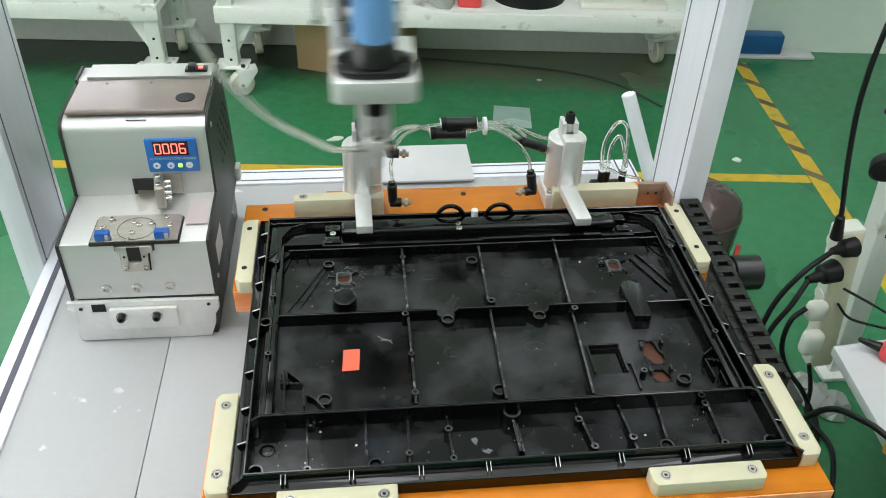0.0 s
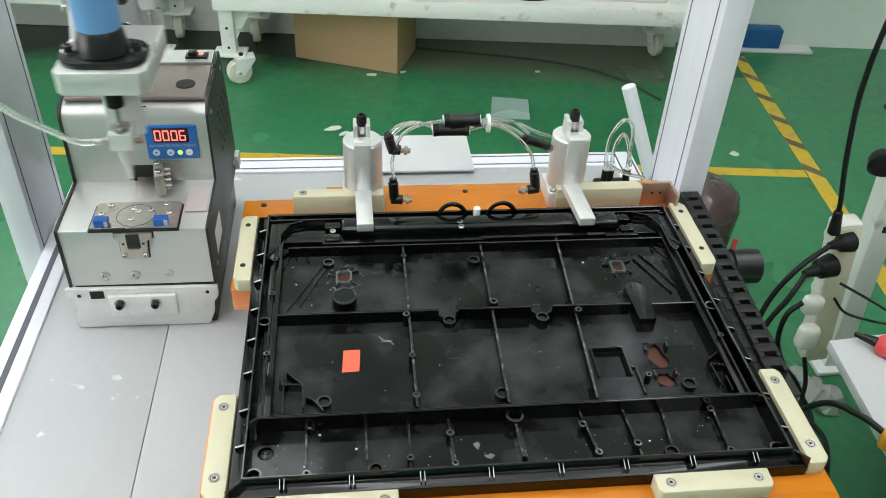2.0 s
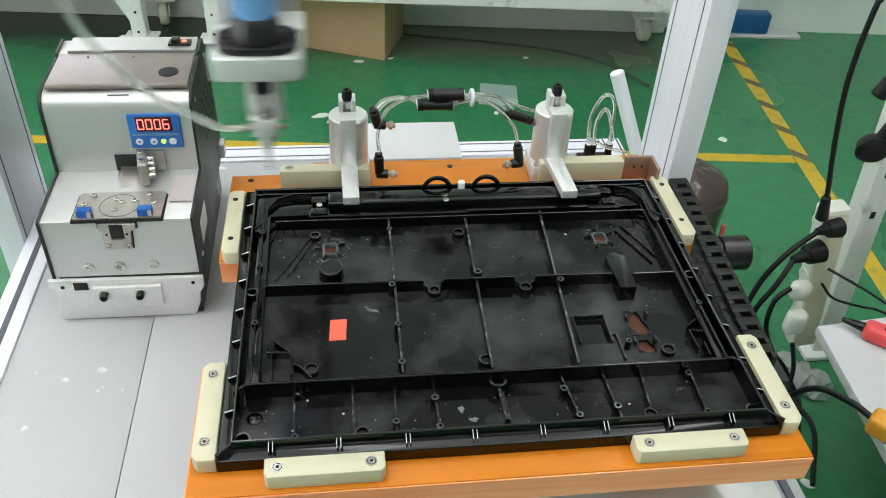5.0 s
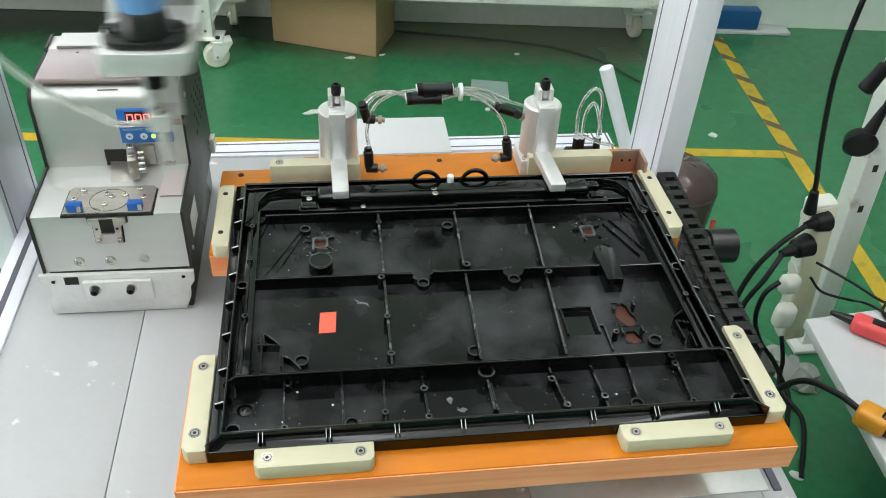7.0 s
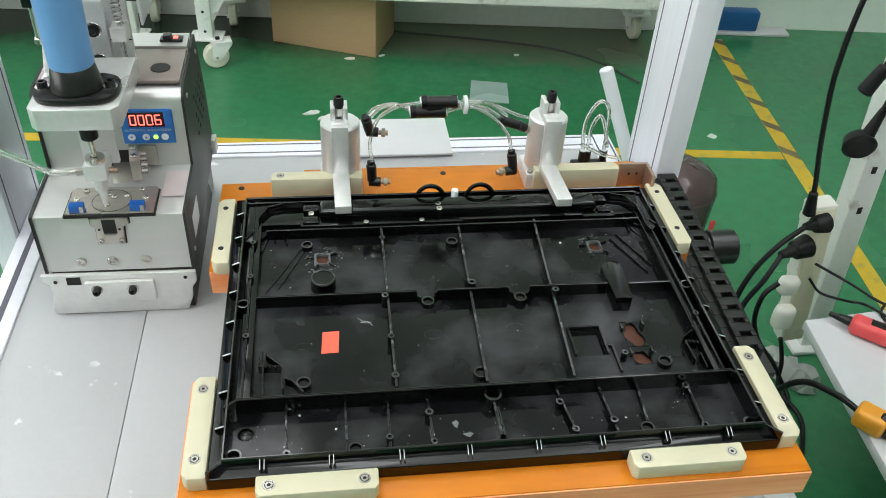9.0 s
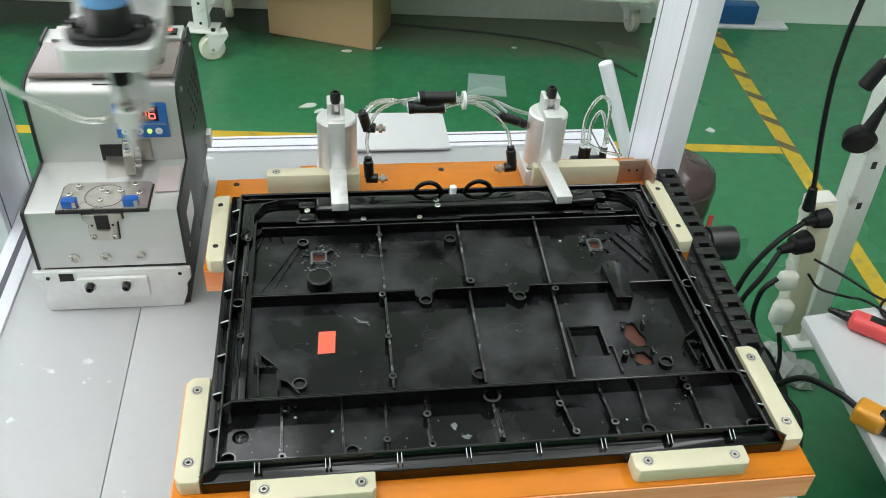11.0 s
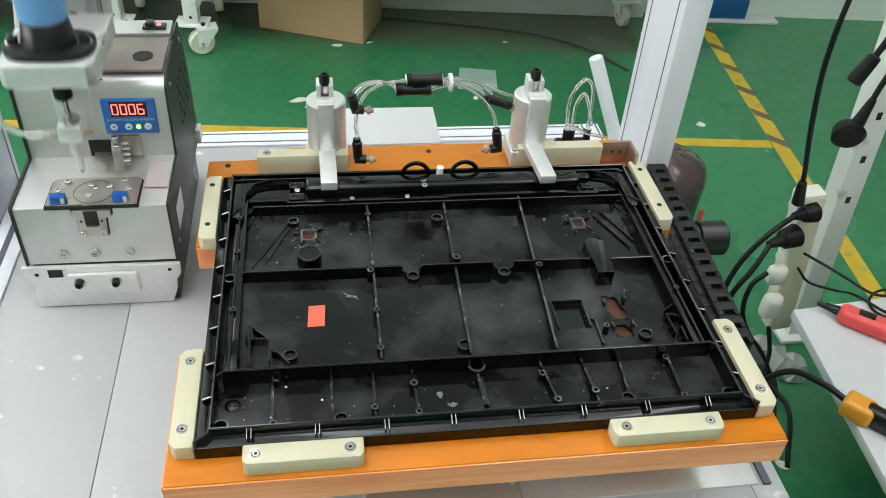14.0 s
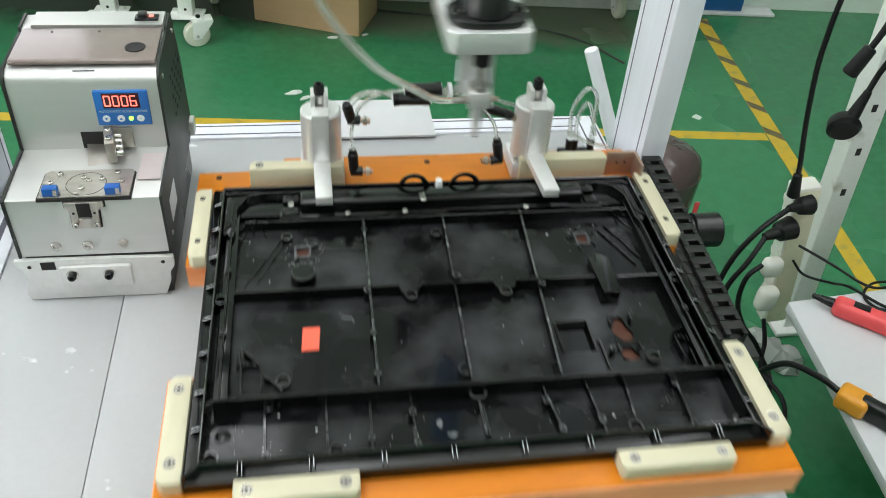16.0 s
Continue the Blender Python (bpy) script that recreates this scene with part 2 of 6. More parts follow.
def part(name, bm, material, parent, label="", smooth=35, turn=True):
    o = ORIGIN[parent.name]
    bm.transform(Matrix.Translation(-o))
    me = bpy.data.meshes.new(name)
    if turn:
        bmesh.ops.recalc_face_normals(bm, faces=bm.faces)
    bm.to_mesh(me)
    bm.free()
    me.materials.append(M[material])
    for p in me.polygons:
        p.use_smooth = turn
    me.set_sharp_from_angle(angle=radians(smooth))
    ob = new(name, me)
    ob.parent = parent
    ORIGIN[ob.name] = o
    return tagged(ob, label)


def solid(name, bm, material, label, category, kind="", group="", room=False, smooth=35):
    """A thing of one mesh, with its origin at its base."""
    xs = [v.co.copy() for v in bm.verts]
    lo = Vector((sum(v.x for v in xs) / len(xs), sum(v.y for v in xs) / len(xs), min(v.z for v in xs)))
    bm.transform(Matrix.Translation(-lo))
    me = bpy.data.meshes.new(name)
    bmesh.ops.recalc_face_normals(bm, faces=bm.faces)
    bm.to_mesh(me)
    bm.free()
    me.materials.append(M[material])
    for p in me.polygons:
        p.use_smooth = True
    me.set_sharp_from_angle(angle=radians(smooth))
    ob = new(name, me)
    ob.matrix_world = (ROOM if room else Matrix()) @ Matrix.Translation(lo)
    ORIGIN[ob.name] = lo
    return tagged(ob, label, category, group, kind)


def box(x0, x1, y0, y1, z0, z1, bev=0.0, seg=2, bm=None, m=None):
    bm = bm or bmesh.new()
    vs = [bm.verts.new(p) for p in ((x0, y0, z0), (x1, y0, z0), (x1, y1, z0), (x0, y1, z0), (x0, y0, z1), (x1, y0, z1), (x1, y1, z1), (x0, y1, z1))]
    fs = [bm.faces.new([vs[i] for i in f]) for f in ((3, 2, 1, 0), (4, 5, 6, 7), (0, 1, 5, 4), (1, 2, 6, 5), (2, 3, 7, 6), (3, 0, 4, 7))]
    if m:
        bmesh.ops.transform(bm, matrix=m, verts=vs)
    if bev:
        es = list({e for f in fs for e in f.edges})
        bmesh.ops.bevel(bm, geom=es, offset=bev, segments=seg, affect="EDGES", profile=0.5)
    return bm


def cyl(p0, p1, r0, r1=None, n=24, bm=None, rim=0.0):
    bm = bm or bmesh.new()
    r1 = r0 if r1 is None else r1
    a, b = Vector(p0), Vector(p1)
    q = (b - a).to_track_quat("Z", "Y").to_matrix()
    h = (b - a).length
    prof = [(r0, 0.0), (r1, h)]
    if rim:
        prof = [(r0 - rim, 0), (r0, rim), (r1, h - rim), (r1 - rim, h)]
    rings = []
    for r, z in prof:
        rings.append([bm.verts.new(a + q @ Vector((r * math.cos(t), r * math.sin(t), z))) for t in (2 * math.pi * i / n for i in range(n))])
    for k in range(len(rings) - 1):
        for i in range(n):
            bm.faces.new((rings[k][i], rings[k][(i + 1) % n], rings[k + 1][(i + 1) % n], rings[k + 1][i]))
    bm.faces.new(rings[0][::-1])
    bm.faces.new(rings[-1])
    return bm


def ring(c, r_out, r_in, z0, z1, n=24, bm=None):
    """An upright ring with a hole."""
    bm = bm or bmesh.new()
    rows = [[bm.verts.new((c[0] + r * math.cos(t), c[1] + r * math.sin(t), z)) for t in (2 * math.pi * i / n for i in range(n))] for r, z in ((r_out, z0), (r_out, z1), (r_in, z1), (r_in, z0))]
    for k in range(4):
        a, b = rows[k], rows[(k + 1) % 4]
        for i in range(n):
            bm.faces.new((a[i], a[(i + 1) % n], b[(i + 1) % n], b[i]))
    return bm


def curve_points(pts, per=8):
    """A smooth line through the points."""
    p = [Vector(q) for q in pts]
    p = [2 * p[0] - p[1]] + p + [2 * p[-1] - p[-2]]
    out = []
    for i in range(1, len(p) - 2):
        for k in range(per):
            t = k / per
            out.append(0.5 * ((2 * p[i]) + (p[i + 1] - p[i - 1]) * t + (2 * p[i - 1] - 5 * p[i] + 4 * p[i + 1] - p[i + 2]) * t * t + (3 * p[i] - p[i - 1] - 3 * p[i + 1] + p[i + 2]) * t ** 3))
    return out + [p[-2]]


def tube(pts, r, n=10, per=8, bm=None):
    bm = bm or bmesh.new()
    line = curve_points(pts, per)
    up = Vector((0.13, 0.21, 0.97)).normalized()
    rings = []
    for i, p in enumerate(line):
        d = (line[min(i + 1, len(line) - 1)] - line[max(i - 1, 0)]).normalized()
        s = d.cross(up).normalized()
        u = s.cross(d)
        up = u
        rings.append([bm.verts.new(p + r * (math.cos(t) * s + math.sin(t) * u)) for t in (2 * math.pi * k / n for k in range(n))])
    for a, b in zip(rings, rings[1:]):
        for k in range(n):
            bm.faces.new((a[k], a[(k + 1) % n], b[(k + 1) % n], b[k]))
    bm.faces.new(rings[0][::-1])
    bm.faces.new(rings[-1])
    return bm


def prism(poly, axis, lo, hi, bm=None, bev=0.0):
    """A closed outline swept along an axis. For x the outline is (y, z), for y (x, z), for z (x, y)."""
    bm = bm or bmesh.new()
    put = {"x": lambda a, b, c: (c, a, b), "y": lambda a, b, c: (a, c, b), "z": lambda a, b, c: (a, b, c)}[axis]
    r0 = [bm.verts.new(put(a, b, lo)) for a, b in poly]
    r1 = [bm.verts.new(put(a, b, hi)) for a, b in poly]
    n = len(poly)
    fs = [bm.faces.new(r0[::-1]), bm.faces.new(r1)]
    for i in range(n):
        fs.append(bm.faces.new((r0[i], r0[(i + 1) % n], r1[(i + 1) % n], r1[i])))
    if bev:
        bmesh.ops.recalc_face_normals(bm, faces=fs)
        bmesh.ops.bevel(bm, geom=list({e for f in fs for e in f.edges}), offset=bev, segments=2, affect="EDGES", profile=0.5)
    return bm


def screw(c, r, h, way=(0, 0, 1), n=16, bm=None):
    """A socket head screw: a rimmed head and a sunk hexagon."""
    bm = bm or bmesh.new()
    a, w = Vector(c), Vector(way).normalized()
    q = w.to_track_quat("Z", "Y").to_matrix()
    prof = [(r, 0, n), (r, h * 0.8, n), (r * 0.86, h, n), (r * 0.52, h, n), (r * 0.5, h * 0.35, n)]
    rings = []
    for rr, z, k in prof:
        rings.append([bm.verts.new(a + q @ Vector((rr * math.cos(t), rr * math.sin(t), z))) for t in (2 * math.pi * i / n for i in range(n))])
    for x, y in zip(rings, rings[1:]):
        for i in range(n):
            bm.faces.new((x[i], x[(i + 1) % n], y[(i + 1) % n], y[i]))
    bm.faces.new(rings[0][::-1])
    bm.faces.new(rings[-1])
    return bm


def sheet_with_holes(outer, holes, z0, z1):
    """A plate with rectangular holes that go through it: outer (x0, x1, y0, y1)."""
    xs = sorted({outer[0], outer[1], *[h[i] for h in holes for i in (0, 1)]})
    ys = sorted({outer[2], outer[3], *[h[i] for h in holes for i in (2, 3)]})
    bm = bmesh.new()
    grid = {}

    def vert(i, j, z):
        if (i, j, z) not in grid:
            grid[i, j, z] = bm.verts.new((xs[i], ys[j], z))
        return grid[i, j, z]

    def full(i, j):
        if not (0 <= i < len(xs) - 1 and 0 <= j < len(ys) - 1):
            return False
        cx, cy = (xs[i] + xs[i + 1]) / 2, (ys[j] + ys[j + 1]) / 2
        return not any(h[0] < cx < h[1] and h[2] < cy < h[3] for h in holes)

    for i in range(len(xs) - 1):
        for j in range(len(ys) - 1):
            if not full(i, j):
                continue
            ring4 = [(i, j), (i + 1, j), (i + 1, j + 1), (i, j + 1)]
            bm.faces.new([vert(a, b, z1) for a, b in ring4])
            bm.faces.new([vert(a, b, z0) for a, b in ring4[::-1]])
            for k, (di, dj) in enumerate(((0, -1), (1, 0), (0, 1), (-1, 0))):
                if not full(i + di, j + dj):
                    a, b = ring4[k], ring4[(k + 1) % 4]
                    bm.faces.new([vert(*a, z0), vert(*b, z0), vert(*b, z1), vert(*a, z1)])
    return bm


# ---- the hall ----
solid("ground", box(-6, 6, -5, 2.72, -0.1, 0.0), "floor", "glossy green epoxy factory floor with pale scuffs", "floor", "structure", room=True)
bm = box(-6, 6, 2.72, 2.9, 0.0, 1.05)
box(-6, 6, 2.72, 2.9, 2.9, 3.6, bm=bm)
box(-6, -3.5, 2.72, 2.9, 1.05, 2.9, bm=bm)
box(-1.0, 6, 2.72, 2.9, 1.05, 2.9, bm=bm)
solid("wall_north", bm, "wall", "pale green painted hall wall with a wide window", "wall", "structure", room=True)
win = thing("window_1", (-2.25, 2.8, 1.05), "white framed window in the hall wall", "window", "", "structure", room=True)
for a, b, c, d in ((-3.5, -3.45, 1.05, 2.9), (-1.05, -1.0, 1.05, 2.9), (-2.275, -2.225, 1.1, 2.85), (-3.45, -1.05, 1.05, 1.1), (-3.45, -1.05, 2.85, 2.9)):
    part("window_frame", box(a, b, 2.78, 2.83, c, d, 0.003), "white_steel", win)
solid("wall_south", box(-6, 6, -5.2, -5, 0.0, 3.6), "wall", "pale green painted hall wall", "wall", "structure", room=True)
solid("wall_east", box(6, 6.2, -5, 2.9, 0.0, 3.6), "wall", "pale green painted hall wall", "wall", "structure", room=True)
bm = box(-6.2, -6, -5, 2.9, 0.0, 0.9)
box(-6.2, -6, -5, 2.9, 2.6, 3.6, bm=bm)
for a in (-5.0, -1.9, 1.2):
    box(-6.2, -6, a, a + 0.5, 0.9, 2.6, bm=bm)
solid("wall_west", bm, "wall", "pale green wall with wide window openings", "wall", "structure", room=True)
solid("ceiling", box(-6.2, 6.2, -5.2, 2.9, 3.6, 3.7), "ceiling", "plain white hall ceiling", "ceiling", "structure", room=True)
solid("baseboard", box(-2.6, 1.18, 2.66, 2.716, 0.0, 0.2, 0.006), "plaster", "rough white plastered plinth along the wall foot", "baseboard", "structure", room=True)
for u in (-2.1, -0.3, 1.5):
    for v in (-1.3, 0.7):
        lamp = thing("ceiling_light", (u, v, 2.7), "white batten light hung below the ceiling", "lamp", "ceiling lights", room=True)
        part("housing", box(u - 0.16, u + 0.16, v - 0.78, v + 0.78, 2.70, 2.80, 0.005), "white_steel", lamp)
        for dv in (-0.6, 0.6):
            part("hanger", cyl((u + 0.155, v + dv, 2.8), (u + 0.155, v + dv, 3.6), 0.004, n=8), "white_steel", lamp)

# floor tapes, lying on the floor
def tape(name, x0, x1, y0, y1, material, label):
    solid(name, box(x0, x1, y0, y1, 0.0, 0.0012), material, label, "floor tape", "structure", room=True)


tape("line_marking", -2.6, 1.386, 1.722, 1.765, "yellow", "worn yellow line taped on the green floor")
hz = thing("hazard_marking", (1.44, 0.3, 0.0), "yellow and black striped hazard tape on the floor", "floor tape", "", "structure", room=True)
part("tape_base", box(1.390, 1.440, -1.2, 2.6, 0.0, 0.0012), "yellow", hz)
v = 1.765
while v < 2.6:
    part("stripe", prism([(1.3902, v), (1.4398, v - 0.045), (1.4398, v - 0.004), (1.3902, v + 0.041)], "z", 0.0012, 0.0017), "tape_dark", hz)
    v += 0.164

# litter and marks on the floor
random.seed(5)
for u, v, w, d, a in ((-0.115, 1.93, 0.06, 0.03, 20), (-0.03, 1.935, 0.04, 0.03, -10), (-0.075, 1.90, 0.045, 0.02, 40), (-0.01, 2.33, 0.05, 0.02, 5), (1.19, 1.85, 0.035, 0.03, 0), (0.1, 2.36, 0.03, 0.015, 30), (0.93, 0.35, 0.04, 0.02, 10), (0.98, 0.52, 0.022, 0.03, 50), (1.02, 0.30, 0.05, 0.015, -20), (0.46, 1.98, 0.02, 0.02, 0), (1.0, 0.8, 0.02, 0.02, 0), (-0.62, 1.2, 0.03, 0.02, 0), (0.6, 2.4, 0.025, 0.02, 0), (1.86, 1.5, 0.03, 0.02, 0)):
    out = [(math.cos(t) * w / 2 * random.uniform(0.6, 1.1), math.sin(t) * d / 2 * random.uniform(0.6, 1.1)) for t in (i * math.pi / 4 for i in range(8))]
    bm = prism(out, "z", 0.0, 0.003)
    bm.transform(pose(u, v, 0.0005, 0, 0, a))
    solid("paper_scrap", bm, "litter", "small torn white scrap lying on the green floor", "litter", group="scraps on the floor", room=True)
bm = prism([(0.002, 0.003), (0.128, -0.010), (0.122, -0.155), (-0.012, -0.146)], "z", 0.0, 0.002)
bm.transform(pose(0.417, 2.187, 0.0, 0, 0, 0))
solid("plastic_film", bm, "paper", "thin greyish film sheet lying on the floor", "film", room=True)
solid("floor_cable", tube([(0.10, 2.575, 0.006), (0.196, 2.555, 0.006), (0.50, 2.514, 0.006), (0.70, 2.47, 0.006), (0.833, 2.409, 0.006), (0.926, 2.332, 0.006), (1.02, 2.20, 0.006)], 0.004), "cable_dusty", "dark cable lying loosely over the floor", "cable", room=True)

# white tube that stands against the machine
solid("plastic_pipe", cyl((0.875, 0.62, 0.0), (0.603, 0.79, 0.73), 0.0125, rim=0.002), "bright_pvc", "white plastic pipe leaning against the machine", "pipe")

# white board at the wall, blue crate on it
solid("foam_board", box(1.34, 1.730, 2.640, 2.716, 0.0, 0.012, 0.003), "white_sheet", "white foam board lying along the wall foot", "board", room=True)
solid("plastic_crate", box(1.32, 1.596, 2.655, 2.714, 0.012, 0.092, 0.008), "blue_box", "dark blue plastic crate on a white board", "crate", room=True)

# ---- low trolleys behind the machine ----


def caster(parent, u, v, turn, label="pale nylon swivel caster"):
    """A swivel caster: wheel, hub and a fork whose swivel stands behind the axle."""
    m = Matrix.Translation((u, v, 0)) @ Matrix.Rotation(radians(turn), 4, "Z")

    def placed(bm):
        bm.transform(m)
        return bm

    c = part("caster", placed(cyl((-0.016, 0, 0.044), (0.016, 0, 0.044), 0.044, n=32, rim=0.006)), "caster", parent, label)
    part("hub", placed(cyl((-0.0185, 0, 0.044), (0.0185, 0, 0.044), 0.016, rim=0.002)), "white_plastic", c)
    part("axle", placed(cyl((-0.026, 0, 0.044), (0.026, 0, 0.044), 0.005, n=10)), "nickel", c)
    bm = bmesh.new()
    for x in (-0.023, 0.020):
        prism([(-0.014, 0.034), (0.014, 0.034), (0.054, 0.086), (0.054, 0.0995), (-0.012, 0.0995)], "x", x, x + 0.003, bm=bm)
    box(-0.0245, 0.0245, -0.012, 0.056, 0.088, 0.0992, 0.001, bm=bm)
    part("fork", placed(bm), "white_steel", c)


def trolley(u0, u1, v0, v1, label, legs, side):
    t = thing("trolley", (u0, v0, 0.0), label, "trolley", "white trolleys", room=True)
    part("shelf", box(u0, u1, v0 + 0.004, v1, 0.288, 0.318, 0.003), "white_steel", t)
    part("apron", box(u0, u1, v0 - 0.020, v0 + 0.0035, 0.264, 0.320, 0.003), "white_steel", t)
    # unseen top, added to shade the floor under the trolley
    part("worktop", box(u0 - 0.02, u1 + 0.02, v0 - 0.05, v1 + 0.04, 0.75, 0.785, 0.003), "white_steel", t)
    part("back_rail", box(u0, u1, v1 - 0.02, v1 + 0.003, 0.250, 0.2875, 0.003), "white_steel", t)
    for u, v in legs:
        leg = part("leg", box(u - 0.024, u + 0.024, v - 0.024, v + 0.024, 0.107, 0.75, 0.003), "white_steel", t)
        part("foot_plate", box(u - 0.056, u + 0.056, v - 0.040, v + 0.040, 0.0995, 0.107, 0.002), "white_steel", leg)
        for z in (0.13, 0.20, 0.30, 0.38):
            part("hole", cyl((u, v - 0.0246, z), (u, v - 0.0235, z), 0.005, n=10), "dark", leg)
        if v < 2.35:
            k = 1 if u < (u0 + u1) / 2 else -1
            part("knee_brace", prism([(u + 0.0242 * k, 0.150), (u + 0.0242 * k, 0.263), (u + 0.085 * k, 0.263)], "y", v - 0.004, v + 0.004), "white_steel", leg)
            caster(t, u + 0.028 * side, v - 0.024, -70 * side)
            part("plate_bolt", cyl((u + 0.040, v - 0.030, 0.1072), (u + 0.040, v - 0.030, 0.114), 0.008, n=10), "black_matt", leg)
        else:
            caster(t, u, v - 0.01, 12)
    return t


trolley(-0.535, 1.16, 2.25, 2.62, "white steel trolley with a low shelf on nylon casters", [(-0.498, 2.262), (-0.470, 2.60), (1.075, 2.60), (1.125, 2.262)], 1)
trolley(-2.4, -0.722, 2.25, 2.64, "white steel trolley with a low shelf, its foot locked", [(-0.752, 2.262), (-0.765, 2.61), (-2.35, 2.262), (-2.35, 2.61)], -1)
# goods on the low shelves
solid("plastic_bag", cyl((0.19, 2.33, 0.318), (0.24, 2.35, 0.386), 0.09, 0.05, n=9, rim=0.02), "clear", "crumpled white plastic bag on the trolley shelf", "bag", room=True)
solid("red_pack", box(0.28, 0.36, 2.28, 2.36, 0.318, 0.356, 0.01), "pink", "small red packet on the trolley shelf", "packet", room=True)
solid("cable_coil", ring((0.53, 2.41), 0.13, 0.08, 0.318, 0.354), "rubber", "coil of black cable on the trolley shelf", "cable", room=True)
solid("white_tray", box(0.70, 1.0, 2.30, 2.48, 0.318, 0.341, 0.006), "white_plastic", "shallow white plastic tray on the trolley shelf", "tray", room=True)
solid("blue_tray", box(-0.92, -0.80, 2.32, 2.42, 0.318, 0.341, 0.005), "blue_body", "light blue tray on the trolley shelf", "tray", room=True)

# cardboard box under the trolley
cb = thing("cardboard_box", (0.0, 2.45, 0.0), "plain brown cardboard box under the trolley", "box", room=True)
th = math.atan2(2.342 - 2.455, 0.080 + 0.305)
mbox = Matrix.Translation((-0.305, 2.455, 0)) @ Matrix.Rotation(th, 4, "Z")
part("carton", box(0, 0.401, 0, 0.225, 0.0, 0.245, 0.004, m=mbox), "card", cb)
part("tape_strip", box(0.001, 0.400, 0.09, 0.13, 0.2453, 0.246, m=mbox), "clear", cb)

# ---- beside the machine: leaning frame post with power strip, low bench ----
post = thing("frame_post", (1.2255, 0.80, 0.0), "white square steel frame post leaning over the low bench", "post")
TILT = Matrix.Translation((1.2255, 0.80, 0.0)) @ Matrix.Rotation(radians(-3.7), 4, "Y") @ Matrix.Translation((-1.2255, -0.80, 0.0))
part("tube", box(1.2000, 1.2510, 0.776, 0.826, 0.003, 1.45, 0.004, m=TILT), "white_steel", post)
part("foot_plate", box(1.175, 1.275, 0.755, 0.850, 0.0, 0.012, 0.003), "white_steel", post)
for z in (0.40, 0.50, 0.60):
    part("slot_hole", box(1.219, 1.229, 0.7745, 0.7758, z, z + 0.016, m=TILT), "dark", post)
strip = thing("power_strip", (1.1325, 0.755, 0.1), "white multi-socket power strip tied to the post", "power strip")
LEAN = Matrix.Translation((1.1325, 0.755, 0.1)) @ Matrix.Rotation(radians(-7.3), 4, "Y") @ Matrix.Translation((-1.1325, -0.755, -0.1))
part("housing", box(1.105, 1.160, 0.733, 0.774, 0.075, 0.455, 0.006, m=LEAN), "white_plastic", strip)
for z in (0.415, 0.355, 0.275, 0.160):
    bm = cyl((1.1052, 0.7535, z), (1.1030, 0.7535, z), 0.0185, rim=0.0008)
    bm.transform(LEAN)
    part("socket", bm, "white_plastic", strip)
part("face_plate", box(1.109, 1.156, 0.7310, 0.7329, 0.082, 0.448, 0.0008, m=LEAN), "cream_plastic", strip, "yellowed front face")
part("indicator", cyl((1.0925, 0.7335, 0.178), (1.0925, 0.7255, 0.178), 0.0045), "led_red", strip, "small lit red lamp")


def plug(name, at, way, length, r, path, label):
    p = thing(name, at, label, "plug", "plugs")
    a, w = Vector(at), Vector(way).normalized()
    part("body", cyl(a, a + w * length, r, r * 0.8, rim=r * 0.2), "rubber", p)
    part("neck", cyl(a + w * length * 0.98, a + w * length * 1.7, r * 0.55, r * 0.32), "rubber", p)
    part("cord", tube([a + w * length * 1.6] + [Vector(q) for q in path], 0.0055), "rubber", p)
    return p


plug("power_plug", (1.098, 0.728, 0.418), (-0.95, -0.25, 0.02), 0.034, 0.022, [(0.985, 0.69, 0.392), (0.945, 0.685, 0.326), (0.925, 0.68, 0.24), (0.90, 0.67, 0.06), (0.87, 0.68, 0.007)], "black power plug in the power strip")
plug("power_plug", (1.080, 0.728, 0.360), (-0.95, -0.25, -0.12), 0.042, 0.025, [(0.975, 0.68, 0.312), (0.945, 0.675, 0.245), (0.925, 0.66, 0.12), (0.91, 0.64, 0.007)], "black power plug in the power strip")
adp = thing("plug_adapter", (1.08, 0.71, 0.13), "two white plug adapters in the power strip", "adapter")
part("adapter", box(1.038, 1.083, 0.70, 0.7325, 0.238, 0.286, 0.015, 3), "white_plastic", adp)
part("adapter", box(1.054, 1.100, 0.698, 0.7325, 0.140, 0.203, 0.015, 3), "white_plastic", adp)
part("cord", tube([(1.032, 0.71, 0.275), (1.000, 0.70, 0.25), (0.995, 0.69, 0.19), (1.02, 0.68, 0.13), (1.06, 0.67, 0.08), (1.09, 0.66, 0.03), (1.10, 0.63, 0.007), (1.06, 0.55, 0.007)], 0.0055), "rubber", adp)
part("cord", tube([(1.08, 0.70, 0.122), (1.09, 0.68, 0.07), (1.08, 0.64, 0.02), (1.10, 0.56, 0.007), (1.03, 0.42, 0.007)], 0.005), "rubber", adp)
hang = thing("hanging_plug", (1.045, 0.726, 0.443), "black cord with a plug hanging from above beside the post", "plug", "plugs")
part("body", cyl((1.0504, 0.726, 0.440), (1.0425, 0.726, 0.495), 0.0125, 0.0085, rim=0.003), "rubber", hang)
part("cord", tube([(1.043, 0.726, 0.492), (1.0386, 0.726, 0.5173), (1.024, 0.726, 0.58), (1.0113, 0.726, 0.642), (0.9985, 0.726, 0.72), (0.9946, 0.726, 0.776), (0.9958, 0.726, 0.8665), (1.02, 0.73, 1.2), (1.1, 0.75, 3.59)], 0.0050), "rubber", hang)
big = thing("round_plug", (1.10, 0.735, 0.58), "round black plug head hooked on the post", "plug", "plugs")
part("body", cyl((1.098, 0.720, 0.592), (1.106, 0.752, 0.602), 0.031, 0.026, rim=0.007), "rubber", big)
